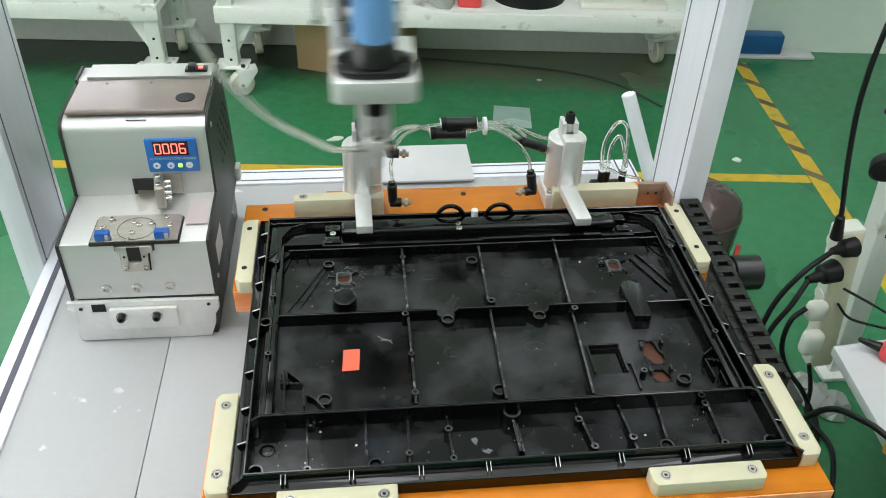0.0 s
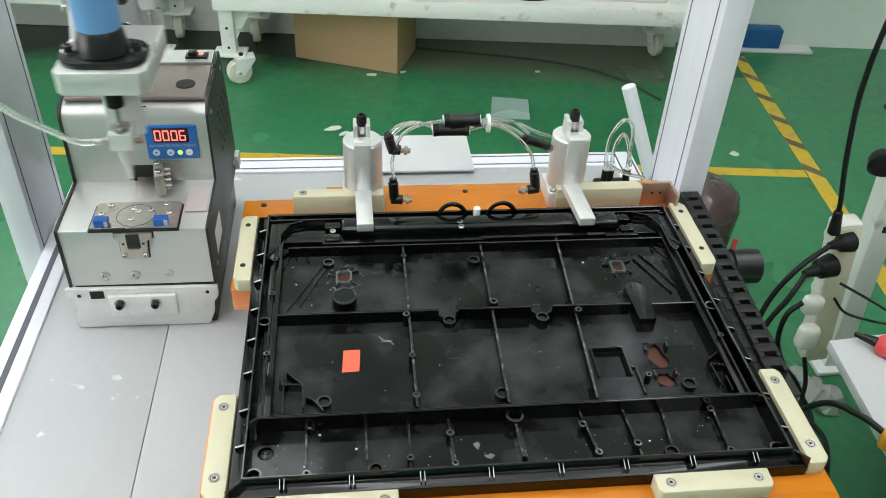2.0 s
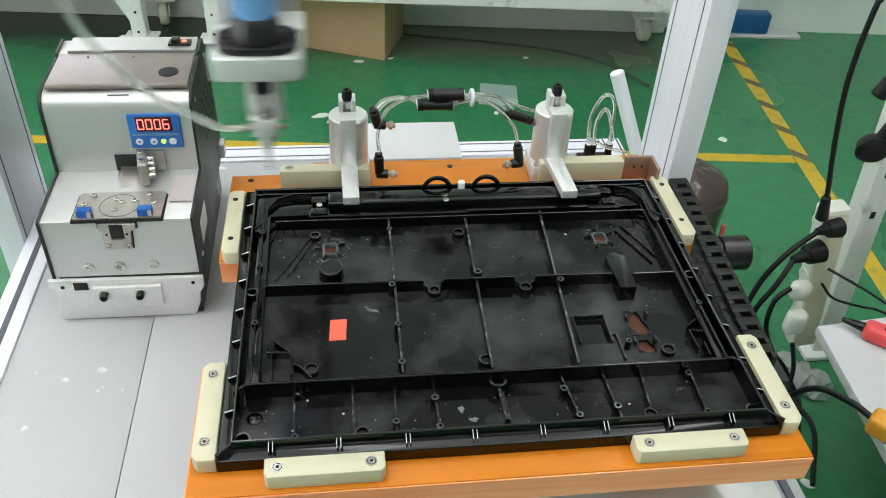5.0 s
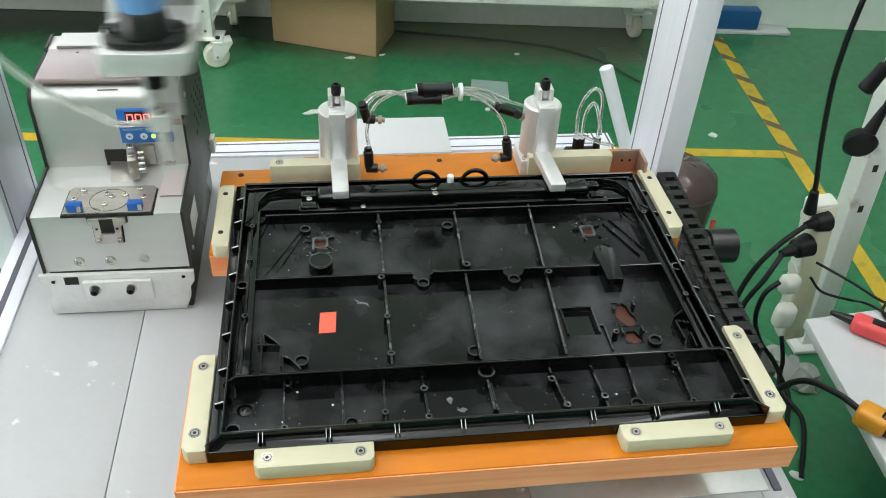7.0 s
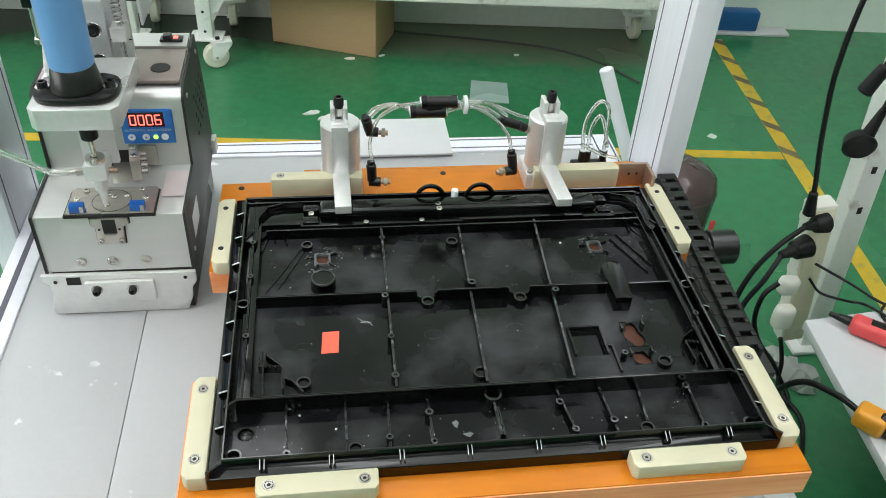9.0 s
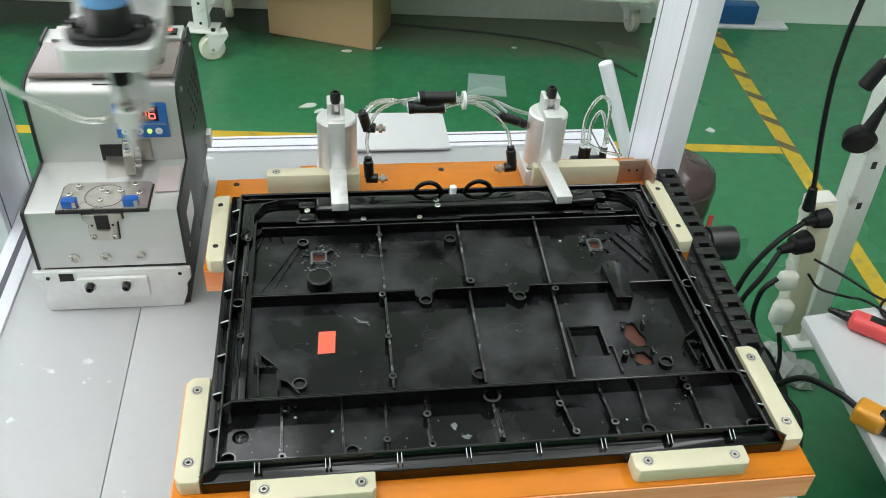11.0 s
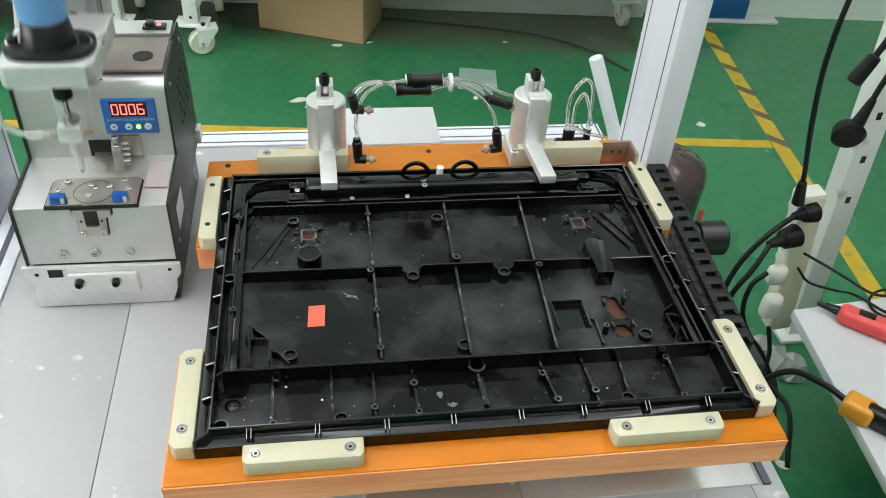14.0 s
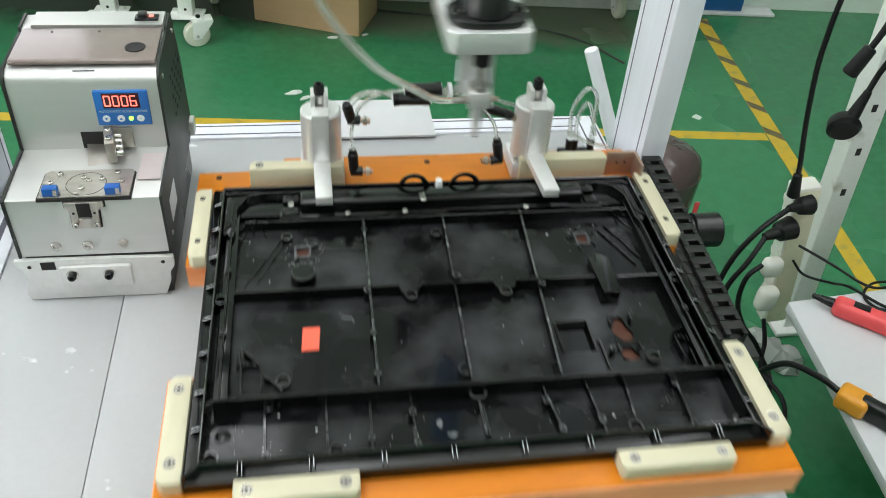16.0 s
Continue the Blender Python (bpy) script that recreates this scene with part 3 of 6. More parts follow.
part("neck", cyl((1.108, 0.730, 0.615), (1.124, 0.735, 0.668), 0.013, 0.007), "rubber", big)
part("cord", tube([(1.123, 0.735, 0.666), (1.132, 0.738, 0.70), (1.150, 0.74, 0.76), (1.165, 0.75, 0.86), (1.16, 0.76, 1.2), (1.15, 0.77, 3.59)], 0.0055), "rubber", big)
big2 = thing("cord_connector", (1.075, 0.726, 0.71), "black cord connector hanging beside the post", "plug", "plugs")
part("body", cyl((1.063, 0.726, 0.708), (1.086, 0.726, 0.760), 0.0145, 0.0120, rim=0.003), "rubber", big2)
part("cord", tube([(1.085, 0.726, 0.758), (1.10, 0.728, 0.80), (1.12, 0.73, 0.90), (1.13, 0.74, 1.3), (1.13, 0.75, 3.59)], 0.006), "rubber", big2)

sb = thing("low_bench", (1.4, 0.1, 0.0), "low white topped bench beside the machine", "bench")
part("top", prism([(1.0155, 0.574), (1.9, 0.66), (1.9, -0.6), (0.930, -0.6)], "z", 0.278, 0.30, bev=0.003), "white_sheet", sb)
for x, y in ((1.34, 0.40), (1.8, 0.52), (1.30, -0.5), (1.8, -0.5)):
    part("leg", box(x - 0.02, x + 0.02, y - 0.02, y + 0.02, 0.0, 0.278, 0.003), "white_steel", sb)
cords = thing("tangled_cord", (1.23, 0.6, 0.3), "thin black cord tangled on the low bench", "cable")
part("cord", tube([(1.10, 0.715, 0.32), (1.15, 0.66, 0.312), (1.20, 0.60, 0.304), (1.26, 0.595, 0.304), (1.33, 0.58, 0.304)], 0.0028), "rubber", cords)
part("cord", tube([(1.105, 0.72, 0.275), (1.13, 0.70, 0.25), (1.17, 0.66, 0.26), (1.16, 0.60, 0.304), (1.22, 0.53, 0.304), (1.33, 0.55, 0.304)], 0.0028), "rubber", cords)
part("cord", tube([(1.30, 0.60, 0.304), (1.22, 0.61, 0.304), (1.175, 0.575, 0.304), (1.19, 0.535, 0.304), (1.27, 0.53, 0.304)], 0.0028), "rubber", cords)
tool = thing("hand_tool", (1.12, 0.53, 0.30), "coral red hand tool with black tip on the low bench", "tool")
mt_ = Matrix.Translation((1.08, 0.553, 0.318)) @ Matrix.Rotation(math.atan2(-0.075, 0.09), 4, "Z")
part("body", box(0.012, 0.16, -0.020, 0.020, -0.018, 0.016, 0.012, 3, m=mt_), "pink", tool)
part("tip", cyl(mt_ @ Vector((-0.028, 0, 0)), mt_ @ Vector((0.014, 0, 0)), 0.005, 0.010, n=16, rim=0.002), "black_matt", tool)
part("trigger", box(0.045, 0.075, -0.008, 0.008, 0.016, 0.019, 0.001, m=mt_), "black_matt", tool)
part("clip", box(0.075, 0.11, 0.022, 0.034, -0.018, 0.004, 0.004, m=mt_), "black_matt", tool)
tool2 = thing("soldering_tool", (1.02, 0.28, 0.30), "amber and black soldering tool lying on the low bench", "tool")
ms = Matrix.Translation((0.985, 0.332, 0.322)) @ Matrix.Rotation(math.atan2(-0.095, 0.085), 4, "Z")
part("grip", box(0.0, 0.052, -0.021, 0.021, -0.022, 0.016, 0.009, 3, m=ms), "amber", tool2)
part("handle", box(0.034, 0.20, -0.013, 0.013, -0.022, 0.018, 0.008, 3, m=ms), "black_matt", tool2)
part("grip_stripe", box(0.05, 0.17, 0.0131, 0.019, -0.015, 0.010, 0.004, m=ms), "amber", tool2)
part("cord", tube([ms @ Vector((0.004, 0, 0)), ms @ Vector((-0.04, 0.005, 0.004)), (0.93, 0.42, 0.30), (0.90, 0.46, 0.20), (0.87, 0.47, 0.08), (0.84, 0.45, 0.007), (0.80, 0.35, 0.007)], 0.0058), "rubber", tool2)
bag = thing("clear_bag", (1.13, 0.71, 0.0), "crumpled clear plastic bags at the foot of the post", "bag")
random.seed(11)
for k in range(3):
    bm = cyl((1.095 + 0.03 * k, 0.735 - 0.03 * k, 0.0), (1.105 + 0.03 * k, 0.725 - 0.03 * k, 0.045), 0.045, 0.028, n=9, rim=0.012)
    for vert in bm.verts:
        vert.co += Vector((random.uniform(-1, 1), random.uniform(-1, 1), 0)) * 0.008
    part("bag", bm, "clear", bag, smooth=20)
cf = thing("loose_cable", (0.95, 0.3, 0.0), "thin dark cord lying on the floor", "cable")
part("cord", tube([(1.10, 0.64, 0.004), (1.0, 0.52, 0.004), (0.96, 0.42, 0.004), (0.95, 0.30, 0.004), (0.98, 0.18, 0.004), (0.96, 0.05, 0.004)], 0.003), "rubber", cf)
bin_ = thing("round_bin", (0.945, 1.09, 0.0), "dark round bin wrapped in smoky plastic film", "bin")
part("barrel", cyl((0.945, 1.09, 0.0), (0.945, 1.09, 0.27), 0.085, 0.098, n=40, rim=0.006), "dark_disc", bin_)
bm = bmesh.new()
bmesh.ops.create_uvsphere(bm, u_segments=28, v_segments=16, radius=0.096, matrix=Matrix.Translation((0.945, 1.09, 0.2702)) @ Matrix.Diagonal((1, 1, 0.62, 1)))
bmesh.ops.delete(bm, geom=[v for v in bm.verts if v.co.z < 0.2690], context="VERTS")
for vert in bm.verts:
    k = min(1.0, (vert.co.z - 0.268) / 0.02)
    vert.co += Vector((random.uniform(-1, 1), random.uniform(-1, 1), random.uniform(-1, 1))) * 0.0035 * k
part("film", bm, "dark_disc", bin_, "crumpled smoky film", smooth=60)
part("red_tag", box(1.018, 1.030, 1.012, 1.016, 0.10, 0.21, 0.001), "pink", bin_)

# ---- the machine ----
ZT = 0.71  # top of the machine's table
tb = thing("machine_table", (0.17, 0.2, 0.0), "light grey machine table framed by aluminium profiles", "table")
part("tabletop", box(-0.2425, -0.1006, -0.12, 0.56, ZT - 0.012, ZT, 0.0008), "table", tb)
part("tabletop", box(-0.0998, 0.522, -0.12, 0.56, ZT - 0.012, ZT, 0.0008), "table", tb)
part("skirt", box(-0.275, 0.545, -0.10, 0.585, 0.12, ZT - 0.05, 0.004), "white_steel", tb)
for x in (-0.26, 0.52):
    for y in (-0.08, 0.58):
        part("leg", box(x - 0.02, x + 0.02, y - 0.02, y + 0.02, 0.0, 0.12, 0.003), "black_matt", tb)


def profile_bar(parent, x0, x1, y0, y1, z0, z1, axis, faces):
    """A profile with a slot along the named faces."""
    p = part("profile", box(x0, x1, y0, y1, z0, z1, 0.002), "profile", parent, "grooved aluminium profile")
    cx, cy, cz = (x0 + x1) / 2, (y0 + y1) / 2, (z0 + z1) / 2
    for f, offs in faces:
        for o in offs:
            w, e = 0.0012, 0.0004
            if f == "-x":
                b = box(x0 - e, x0 + 0.001, cy + o - w, cy + o + w, z0, z1) if axis == "z" else box(x0 - e, x0 + 0.001, y0, y1, cz + o - w, cz + o + w)
            elif f == "+x":
                b = box(x1 - 0.001, x1 + e, cy + o - w, cy + o + w, z0, z1)
            elif f == "-y":
                b = box(cx + o - w, cx + o + w, y0 - e, y0 + 0.001, z0, z1) if axis == "z" else box(x0, x1, y0 - e, y0 + 0.001, cz + o - w, cz + o + w)
            elif f == "+z":
                b = box(x0, x1, cy + o - w, cy + o + w, z1 - 0.001, z1 + e) if axis == "x" else box(cx + o - w, cx + o + w, y0, y1, z1 - 0.001, z1 + e)
            part("groove", b, "slot", p)
    return p


rail = profile_bar(tb, -0.279, -0.243, -0.12, 0.60, ZT - 0.05, ZT + 0.003, "y", [])
part("groove", box(-0.2645, -0.2575, -0.12, 0.60, ZT + 0.002, ZT + 0.0034), "slot", rail)
profile_bar(tb, -0.2427, 0.522, 0.5605, 0.60, ZT - 0.05, ZT + 0.003, "x", [("+z", (-0.011, 0.011))])
part("side_plate", box(0.5225, 0.5550, -0.16, 0.0995, ZT - 0.012, ZT, 0.0008), "table", tb)
part("strip_plate", box(0.2960, 0.5300, -0.0670, 0.010, ZT + 0.0002, ZT + 0.0022, 0.0005), "alu", tb, "stainless cover strip let into the table")
profile_bar(tb, 0.5225, 0.5555, 0.10, 0.60, ZT - 0.05, ZT + 0.003, "y", [("+z", (-0.011, 0.011))])
profile_bar(tb, -0.279, 0.522, -0.16, -0.1205, ZT - 0.05, ZT + 0.003, "x", [("+z", (-0.011, 0.011))])
solid("white_plate", box(0.150, 0.30, 0.548, 0.652, ZT + 0.0035, ZT + 0.0075, 0.001), "white_sheet", "white sheet plate lying on the rear table edge", "plate")

gantry = thing("gantry_frame", (0.17, 0.5, ZT), "aluminium profile gantry over the machine table", "gantry")
profile_bar(gantry, 0.571, 0.606, 0.430, 0.546, 0.0, 1.62, "z", [("-x", (-0.040, 0.042))])
profile_bar(gantry, -0.310, -0.2795, 0.382, 0.502, 0.0, 1.62, "z", [("+x", (-0.048, 0.046))])
profile_bar(gantry, -0.310, 0.606, 0.424, 0.504, 1.62, 1.70, "x", [("-y", (0.0,))])

# ---- screw feeder ----
X0, X1 = -0.1965, -0.0425
fd = thing("screw_feeder", (-0.1195, 0.36, ZT), "silver automatic screw feeder with blue counter panel and black sides", "screw feeder")
side = [(0.243, 0.769), (0.243, 0.8415), (0.2437, 0.8432), (0.2455, 0.8440), (0.335, 0.8465), (0.337, 0.926), (0.341, 0.934), (0.349, 0.939), (0.358, 0.9405), (0.4275, 0.9412), (0.4285, 0.9455), (0.462, 0.9468), (0.467, 0.943), (0.486, 0.880), (0.500, 0.769)]
part("casing", prism(side, "x", X0, X1), "brushed", fd, "brushed stainless casing", smooth=40)
grow = [(0.2405, 0.7685), (0.2405, 0.843), (0.2415, 0.8455), (0.2445, 0.8465), (0.332, 0.849), (0.3345, 0.928), (0.339, 0.937), (0.348, 0.942), (0.4265, 0.9435), (0.4285, 0.9475), (0.462, 0.9490), (0.469, 0.945), (0.488, 0.881), (0.503, 0.7685)]
part("side_panel", prism(grow, "x", X1 + 0.0002, X1 + 0.0030), "black_metal", fd, "black side panel with vent holes")
sp = part("side_panel", prism(grow, "x", X0 - 0.0030, X0 - 0.0002), "black_metal", fd, "black side panel")
random.seed(3)
for i in range(8):
    for j in range(5):
        if (i + j) % 2 == 0:
            y, z = 0.40 + 0.0095 * i, 0.85 + 0.012 * j
            part("vent_hole", cyl((X1 + 0.0031, y, z), (X1 + 0.0036, y, z), 0.0032, n=8), "dark", fd)
for y, z in ((0.26, 0.782), (0.47, 0.785), (0.355, 0.925), (0.455, 0.930)):
    part("side_screw", screw((X1 + 0.003, y, z), 0.003, 0.0016, (1, 0, 0), 10), "nickel", fd)
part("rating_label", box(X1 + 0.0031, X1 + 0.0035, 0.275, 0.318, 0.785, 0.815), "print_white", fd, "grey printed label")
part("side_tab", box(X1 + 0.001, X1 + 0.009, 0.478, 0.496, 0.77, 0.79, 0.001), "alu", fd)
# smoked lid
part("lid", prism([(0.3495, 0.9424), (0.3500, 0.9462), (0.3525, 0.9472), (0.4240, 0.9486), (0.4255, 0.9442)], "x", X0 + 0.0035, X1 - 0.001, bev=0.0008), "lid", fd, "smoked brown acrylic hopper lid")
part("lid_hole", cyl((-0.0668, 0.3775, 0.9470), (-0.0668, 0.3775, 0.9486), 0.0108, n=28), "dark", fd)
for x in (-0.11, -0.16):
    part("lid_screw", cyl((x, 0.4150, 0.9480), (x, 0.4150, 0.9488), 0.0015, n=8), "dark", fd)
part("top_strip", prism([(0.4290, 0.9462), (0.4292, 0.9498), (0.4615, 0.9508), (0.4622, 0.9474)], "x", X0 + 0.0110, X1 - 0.001), "brushed", fd)
sw = part("power_switch", box(-0.0750, -0.0490, 0.4375, 0.4515, 0.9500, 0.9530, 0.0008), "black_matt", fd, "black rocker switch with red light")
part("rocker", box(-0.0715, -0.0620, 0.4390, 0.4500, 0.9530, 0.9575, 0.001), "black_matt", sw)
part("switch_light", box(-0.0595, -0.0545, 0.4420, 0.4475, 0.9530, 0.9538), "led_red", sw)
# counter panel on the upper face
YP = 0.3350
dp = part("counter_panel", box(-0.1110, -0.0545, YP - 0.0016, YP + 0.003, 0.8765, 0.9190, 0.0012), "blue_panel", fd, "blue counter panel with lit red digits")
part("window", box(-0.1020, -0.0635, YP - 0.0022, YP - 0.0017, 0.8985, 0.9165), "red_dark", dp)
SEG = {"0": "abcdef", "6": "afgedc"}
for k, ch in enumerate("0006"):
    cx, cz, w, h = -0.0970 + 0.0090 * k, 0.9075, 0.0058, 0.0118
    r = 0.00058
    segs = {"a": (cx - w / 2, cx + w / 2, cz + h / 2 - r, cz + h / 2 + r), "d": (cx - w / 2, cx + w / 2, cz - h / 2 - r, cz - h / 2 + r), "g": (cx - w / 2, cx + w / 2, cz - r, cz + r),
            "b": (cx + w / 2 - r, cx + w / 2 + r, cz, cz + h / 2), "c": (cx + w / 2 - r, cx + w / 2 + r, cz - h / 2, cz), "f": (cx - w / 2 - r, cx - w / 2 + r, cz, cz + h / 2), "e": (cx - w / 2 - r, cx - w / 2 + r, cz - h / 2, cz)}
    bm = bmesh.new()
    for s in SEG[ch]:
        a, b, c, d = segs[s]
        box(a, b, YP - 0.0028, YP - 0.0023, c, d, bm=bm)
    part("digit", bm, "led_red", dp, "lit red seven-segment digit")


def lettering(text, size, m, material, parent, name="lettering"):
    cu = bpy.data.curves.new(name, "FONT")
    cu.body, cu.size, cu.align_x, cu.align_y, cu.extrude = text, size, "CENTER", "CENTER", 0.0001
    tmp = bpy.data.objects.new(name, cu)
    me = bpy.data.meshes.new_from_object(tmp)
    bpy.data.objects.remove(tmp)
    me.transform(Matrix.Translation(-ORIGIN[parent.name]) @ m)
    me.materials.append(M[material])
    ob = new(name, me)
    ob.parent = parent
    ORIGIN[ob.name] = ORIGIN[parent.name]
    return ob


lettering("AUTOMATIC SCREWFEEDER", 0.0040, pose(-0.0825, YP - 0.0019, 0.8942, 90), "print_pale", dp)
for x, k in ((-0.1015, "v"), (-0.0860, "^"), (-0.0655, "o")):
    b = part("button", cyl((x, YP - 0.0016, 0.8855), (x, YP - 0.0024, 0.8855), 0.0040, n=20), "print_white", dp, "round white button")
    if k != "o":
        s = 1 if k == "^" else -1
        part("arrow", prism([(x - 0.0016, 0.8855 - 0.0012 * s), (x + 0.0016, 0.8855 - 0.0012 * s), (x, 0.8855 + 0.0016 * s)], "y", YP - 0.0028, YP - 0.0025), "blue_panel", b)
    else:
        part("mark", box(x - 0.0012, x + 0.0012, YP - 0.0028, YP - 0.0025, 0.8850, 0.8860), "print_pale", b)
part("ready_lamp", cyl((-0.0755, YP - 0.0016, 0.8855), (-0.0755, YP - 0.0026, 0.8855), 0.0026, n=16), "led_green", dp, "lit green lamp")
part("seam_dot", box(-0.128, -0.106, 0.344, 0.3446, 0.9372, 0.9384), "dark", fd)
# chute opening (a dark sheet painted as its shade) and pick-up stage
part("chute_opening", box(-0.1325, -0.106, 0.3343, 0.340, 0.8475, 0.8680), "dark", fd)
bm = prism([(-0.1275, 0.342), (-0.1065, 0.343), (-0.1045, 0.315), (-0.1045, 0.2920), (-0.126, 0.2900), (-0.1300, 0.2960)], "z", 0.8510, 0.8540, bev=0.0006)
for vert in bm.verts:
    vert.co.z += (vert.co.y - 0.343) * 0.22
tongue = part("chute_tongue", bm, "nickel", fd, "steel chute tongue")
rb = part("rail_bracket", box(-0.1075, -0.0975, 0.299, 0.338, 0.8495, 0.875, 0.001), "nickel", fd, "steel rail bracket with screws")
part("bracket_foot", box(-0.0975, -0.0770, 0.3310, 0.3348, 0.8490, 0.8745, 0.001), "nickel", rb)
for y, z in ((0.333, 0.868), (0.331, 0.855)):
    part("bracket_screw", screw((-0.088, 0.3315, z), 0.0036, 0.003, (0, -1, 0), 12), "steel", rb)
for y, z in ((0.325, 0.872), (0.308, 0.872)):
    part("bracket_screw", screw((-0.1025, y, z + 0.003), 0.0036, 0.003, (0, 0, 1), 12), "steel", rb)
for y, z in ((0.304, 0.858), (0.313, 0.860), (0.322, 0.862), (0.330, 0.864)):
    part("adjuster", cyl((-0.0975, y, z), (-0.0900, y, z), 0.0034, n=12, rim=0.0005), "steel", rb)
turned = Matrix.Translation(-ORIGIN[fd.name]) @ Matrix.Translation((-0.104, 0.334, 0)) @ Matrix.Rotation(radians(11), 4, "Z") @ Matrix.Translation((0.104, -0.334, 0)) @ Matrix.Translation(ORIGIN[fd.name])
for ob in (tongue, rb, *[c for c in rb.children if not c.name.startswith("bracket_foot")]):
    ob.data.transform(turned)
# dark sheet painted as the shaded gap round the stage
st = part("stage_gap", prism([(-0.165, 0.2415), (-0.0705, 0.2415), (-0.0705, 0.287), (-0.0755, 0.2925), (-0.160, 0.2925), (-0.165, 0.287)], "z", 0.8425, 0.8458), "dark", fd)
part("pick_stage", prism([(-0.1632, 0.243), (-0.0722, 0.243), (-0.0722, 0.2865), (-0.0765, 0.291), (-0.1590, 0.291), (-0.1632, 0.2865)], "z", 0.8460, 0.8478), "nickel", fd, "flat nickel pick-up plate with screws")
part("turntable_ring", ring((-0.1185, 0.265), 0.0205, 0.0200, 0.8478, 0.8481, 40), "dark", fd)
for x, y in ((-0.148, 0.284), (-0.089, 0.284), (-0.083, 0.268), (-0.155, 0.268), (-0.1225, 0.276), (-0.1165, 0.271), (-0.122, 0.257), (-0.1035, 0.273)):
    part("stage_screw", screw((x, y, 0.8478), 0.0033, 0.0024, n=12), "steel", fd)
for x in (-0.1505, -0.0885):
    k = part("sensor_block", box(x - 0.0075, x + 0.0075, 0.2435, 0.2525, 0.8478, 0.8570, 0.0008), "blue_knob", fd, "blue plastic sensor block")
    part("sensor_slot", box(x + 0.0035, x + 0.0073, 0.2425, 0.2434, 0.8490, 0.8560), "nickel", k)
nz = part("nose_plate", prism([(-0.1385, 0.8420), (-0.0995, 0.8420), (-0.0995, 0.835), (-0.1055, 0.832), (-0.1070, 0.8085), (-0.1350, 0.8085), (-0.1345, 0.832), (-0.1385, 0.835)], "y", 0.2385, 0.2428, bev=0.0006), "nickel", fd, "steel nose plate with screws")
# dark outline painted as the shaded gap round the nose plate
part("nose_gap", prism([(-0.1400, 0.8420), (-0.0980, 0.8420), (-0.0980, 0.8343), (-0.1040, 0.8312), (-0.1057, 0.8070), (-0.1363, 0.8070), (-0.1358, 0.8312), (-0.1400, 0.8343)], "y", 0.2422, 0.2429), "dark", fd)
part("nose_slot", box(-0.1265, -0.1125, 0.2378, 0.2384, 0.8235, 0.8420), "dark", nz)
part("nose_floor", box(-0.1255, -0.1135, 0.2340, 0.2377, 0.8222, 0.8245, 0.0005), "nickel", nz)
for x in (-0.1305, -0.1095):
    part("nose_screw", screw((x, 0.2385, 0.8145), 0.0029, 0.0035, (0, -1, 0), 12), "steel", nz)
    part("nose_hole", cyl((x, 0.2379, 0.8290), (x, 0.2384, 0.8290), 0.0014, n=10), "dark", nz)
for x in (-0.1586, -0.1259, -0.0899):
    part("front_screw", screw((x, 0.243, 0.783), 0.0056, 0.0030, (0, -1, 0), 18), "steel", fd, "domed steel front screw")
# thin patch painted as a pink reflection in the casing
part("pink_sticker", box(-0.068, -0.0445, 0.2722, 0.322, 0.8462, 0.8466), "pink_reflection", fd)
# adjustable foot bracket
br = part("foot_bracket", prism([(-0.2045, 0.7690), (-0.0385, 0.7670), (-0.0385, 0.7530), (-0.0445, 0.7440), (-0.0455, 0.7300), (-0.0525, 0.7115), (-0.1985, 0.7125), (-0.2010, 0.7220), (-0.1965, 0.7420), (-0.1985, 0.7560), (-0.2045, 0.7600)], "y", 0.2360, 0.2415, bev=0.0008), "alu", fd, "sawn aluminium foot bracket")
part("base_block", box(-0.194, -0.045, 0.2416, 0.488, ZT, 0.7688, 0.002), "black_matt", fd)
part("bracket_window", box(-0.178, -0.163, 0.2352, 0.2359, 0.7555, 0.7660), "dark", br)
part("clamp_plate", box(-0.1590, -0.0840, 0.2295, 0.2358, 0.7325, 0.7620, 0.0025), "alu", br)
for x in (-0.1457, -0.1071):
    part("washer", cyl((x, 0.2295, 0.7525), (x, 0.2280, 0.7525), 0.0064, n=20), "steel", br)
    part("clamp_bolt", screw((x, 0.2280, 0.7525), 0.0044, 0.0060, (0, -1, 0), 16), "black_matt", br)
for x in (-0.190, -0.050):
    part("bracket_hole", cyl((x, 0.2353, 0.760), (x, 0.2359, 0.760), 0.0022, n=10), "dark", br)

# ---- sliding fixture ----
fx = thing("work_fixture", (0.25, 0.11, 0.785), "orange bakelite work fixture with cream locating blocks and two clamps", "fixture")
ZP = 0.815
out = [(-0.013, -0.0925), (0.514, -0.0925), (0.514, 0.040), (0.486, 0.040), (0.486, 0.208), (0.514, 0.208), (0.514, 0.352), (0.505, 0.392), (0.085, 0.392), (0.085, 0.368), (-0.011, 0.366), (-0.013, 0.205), (0.018, 0.205), (0.018, 0.052), (-0.013, 0.052)]
part("base_plate", prism(out, "z", 0.7852, ZP, bev=0.0012), "bakelite", fx, "orange bakelite base plate with sawn edges")
part("plate_edge", box(-0.0128, 0.5138, -0.0937, -0.0923, 0.7860, ZP - 0.0014), "bakelite_edge", fx)
part("plate_edge", box(-0.0142, -0.0128, -0.0920, 0.051, 0.7860, ZP - 0.0014), "bakelite_edge", fx)
part("plate_edge", box(-0.0120, 0.009, 0.2032, 0.2046, 0.7860, ZP - 0.0014), "bakelite_edge", fx)
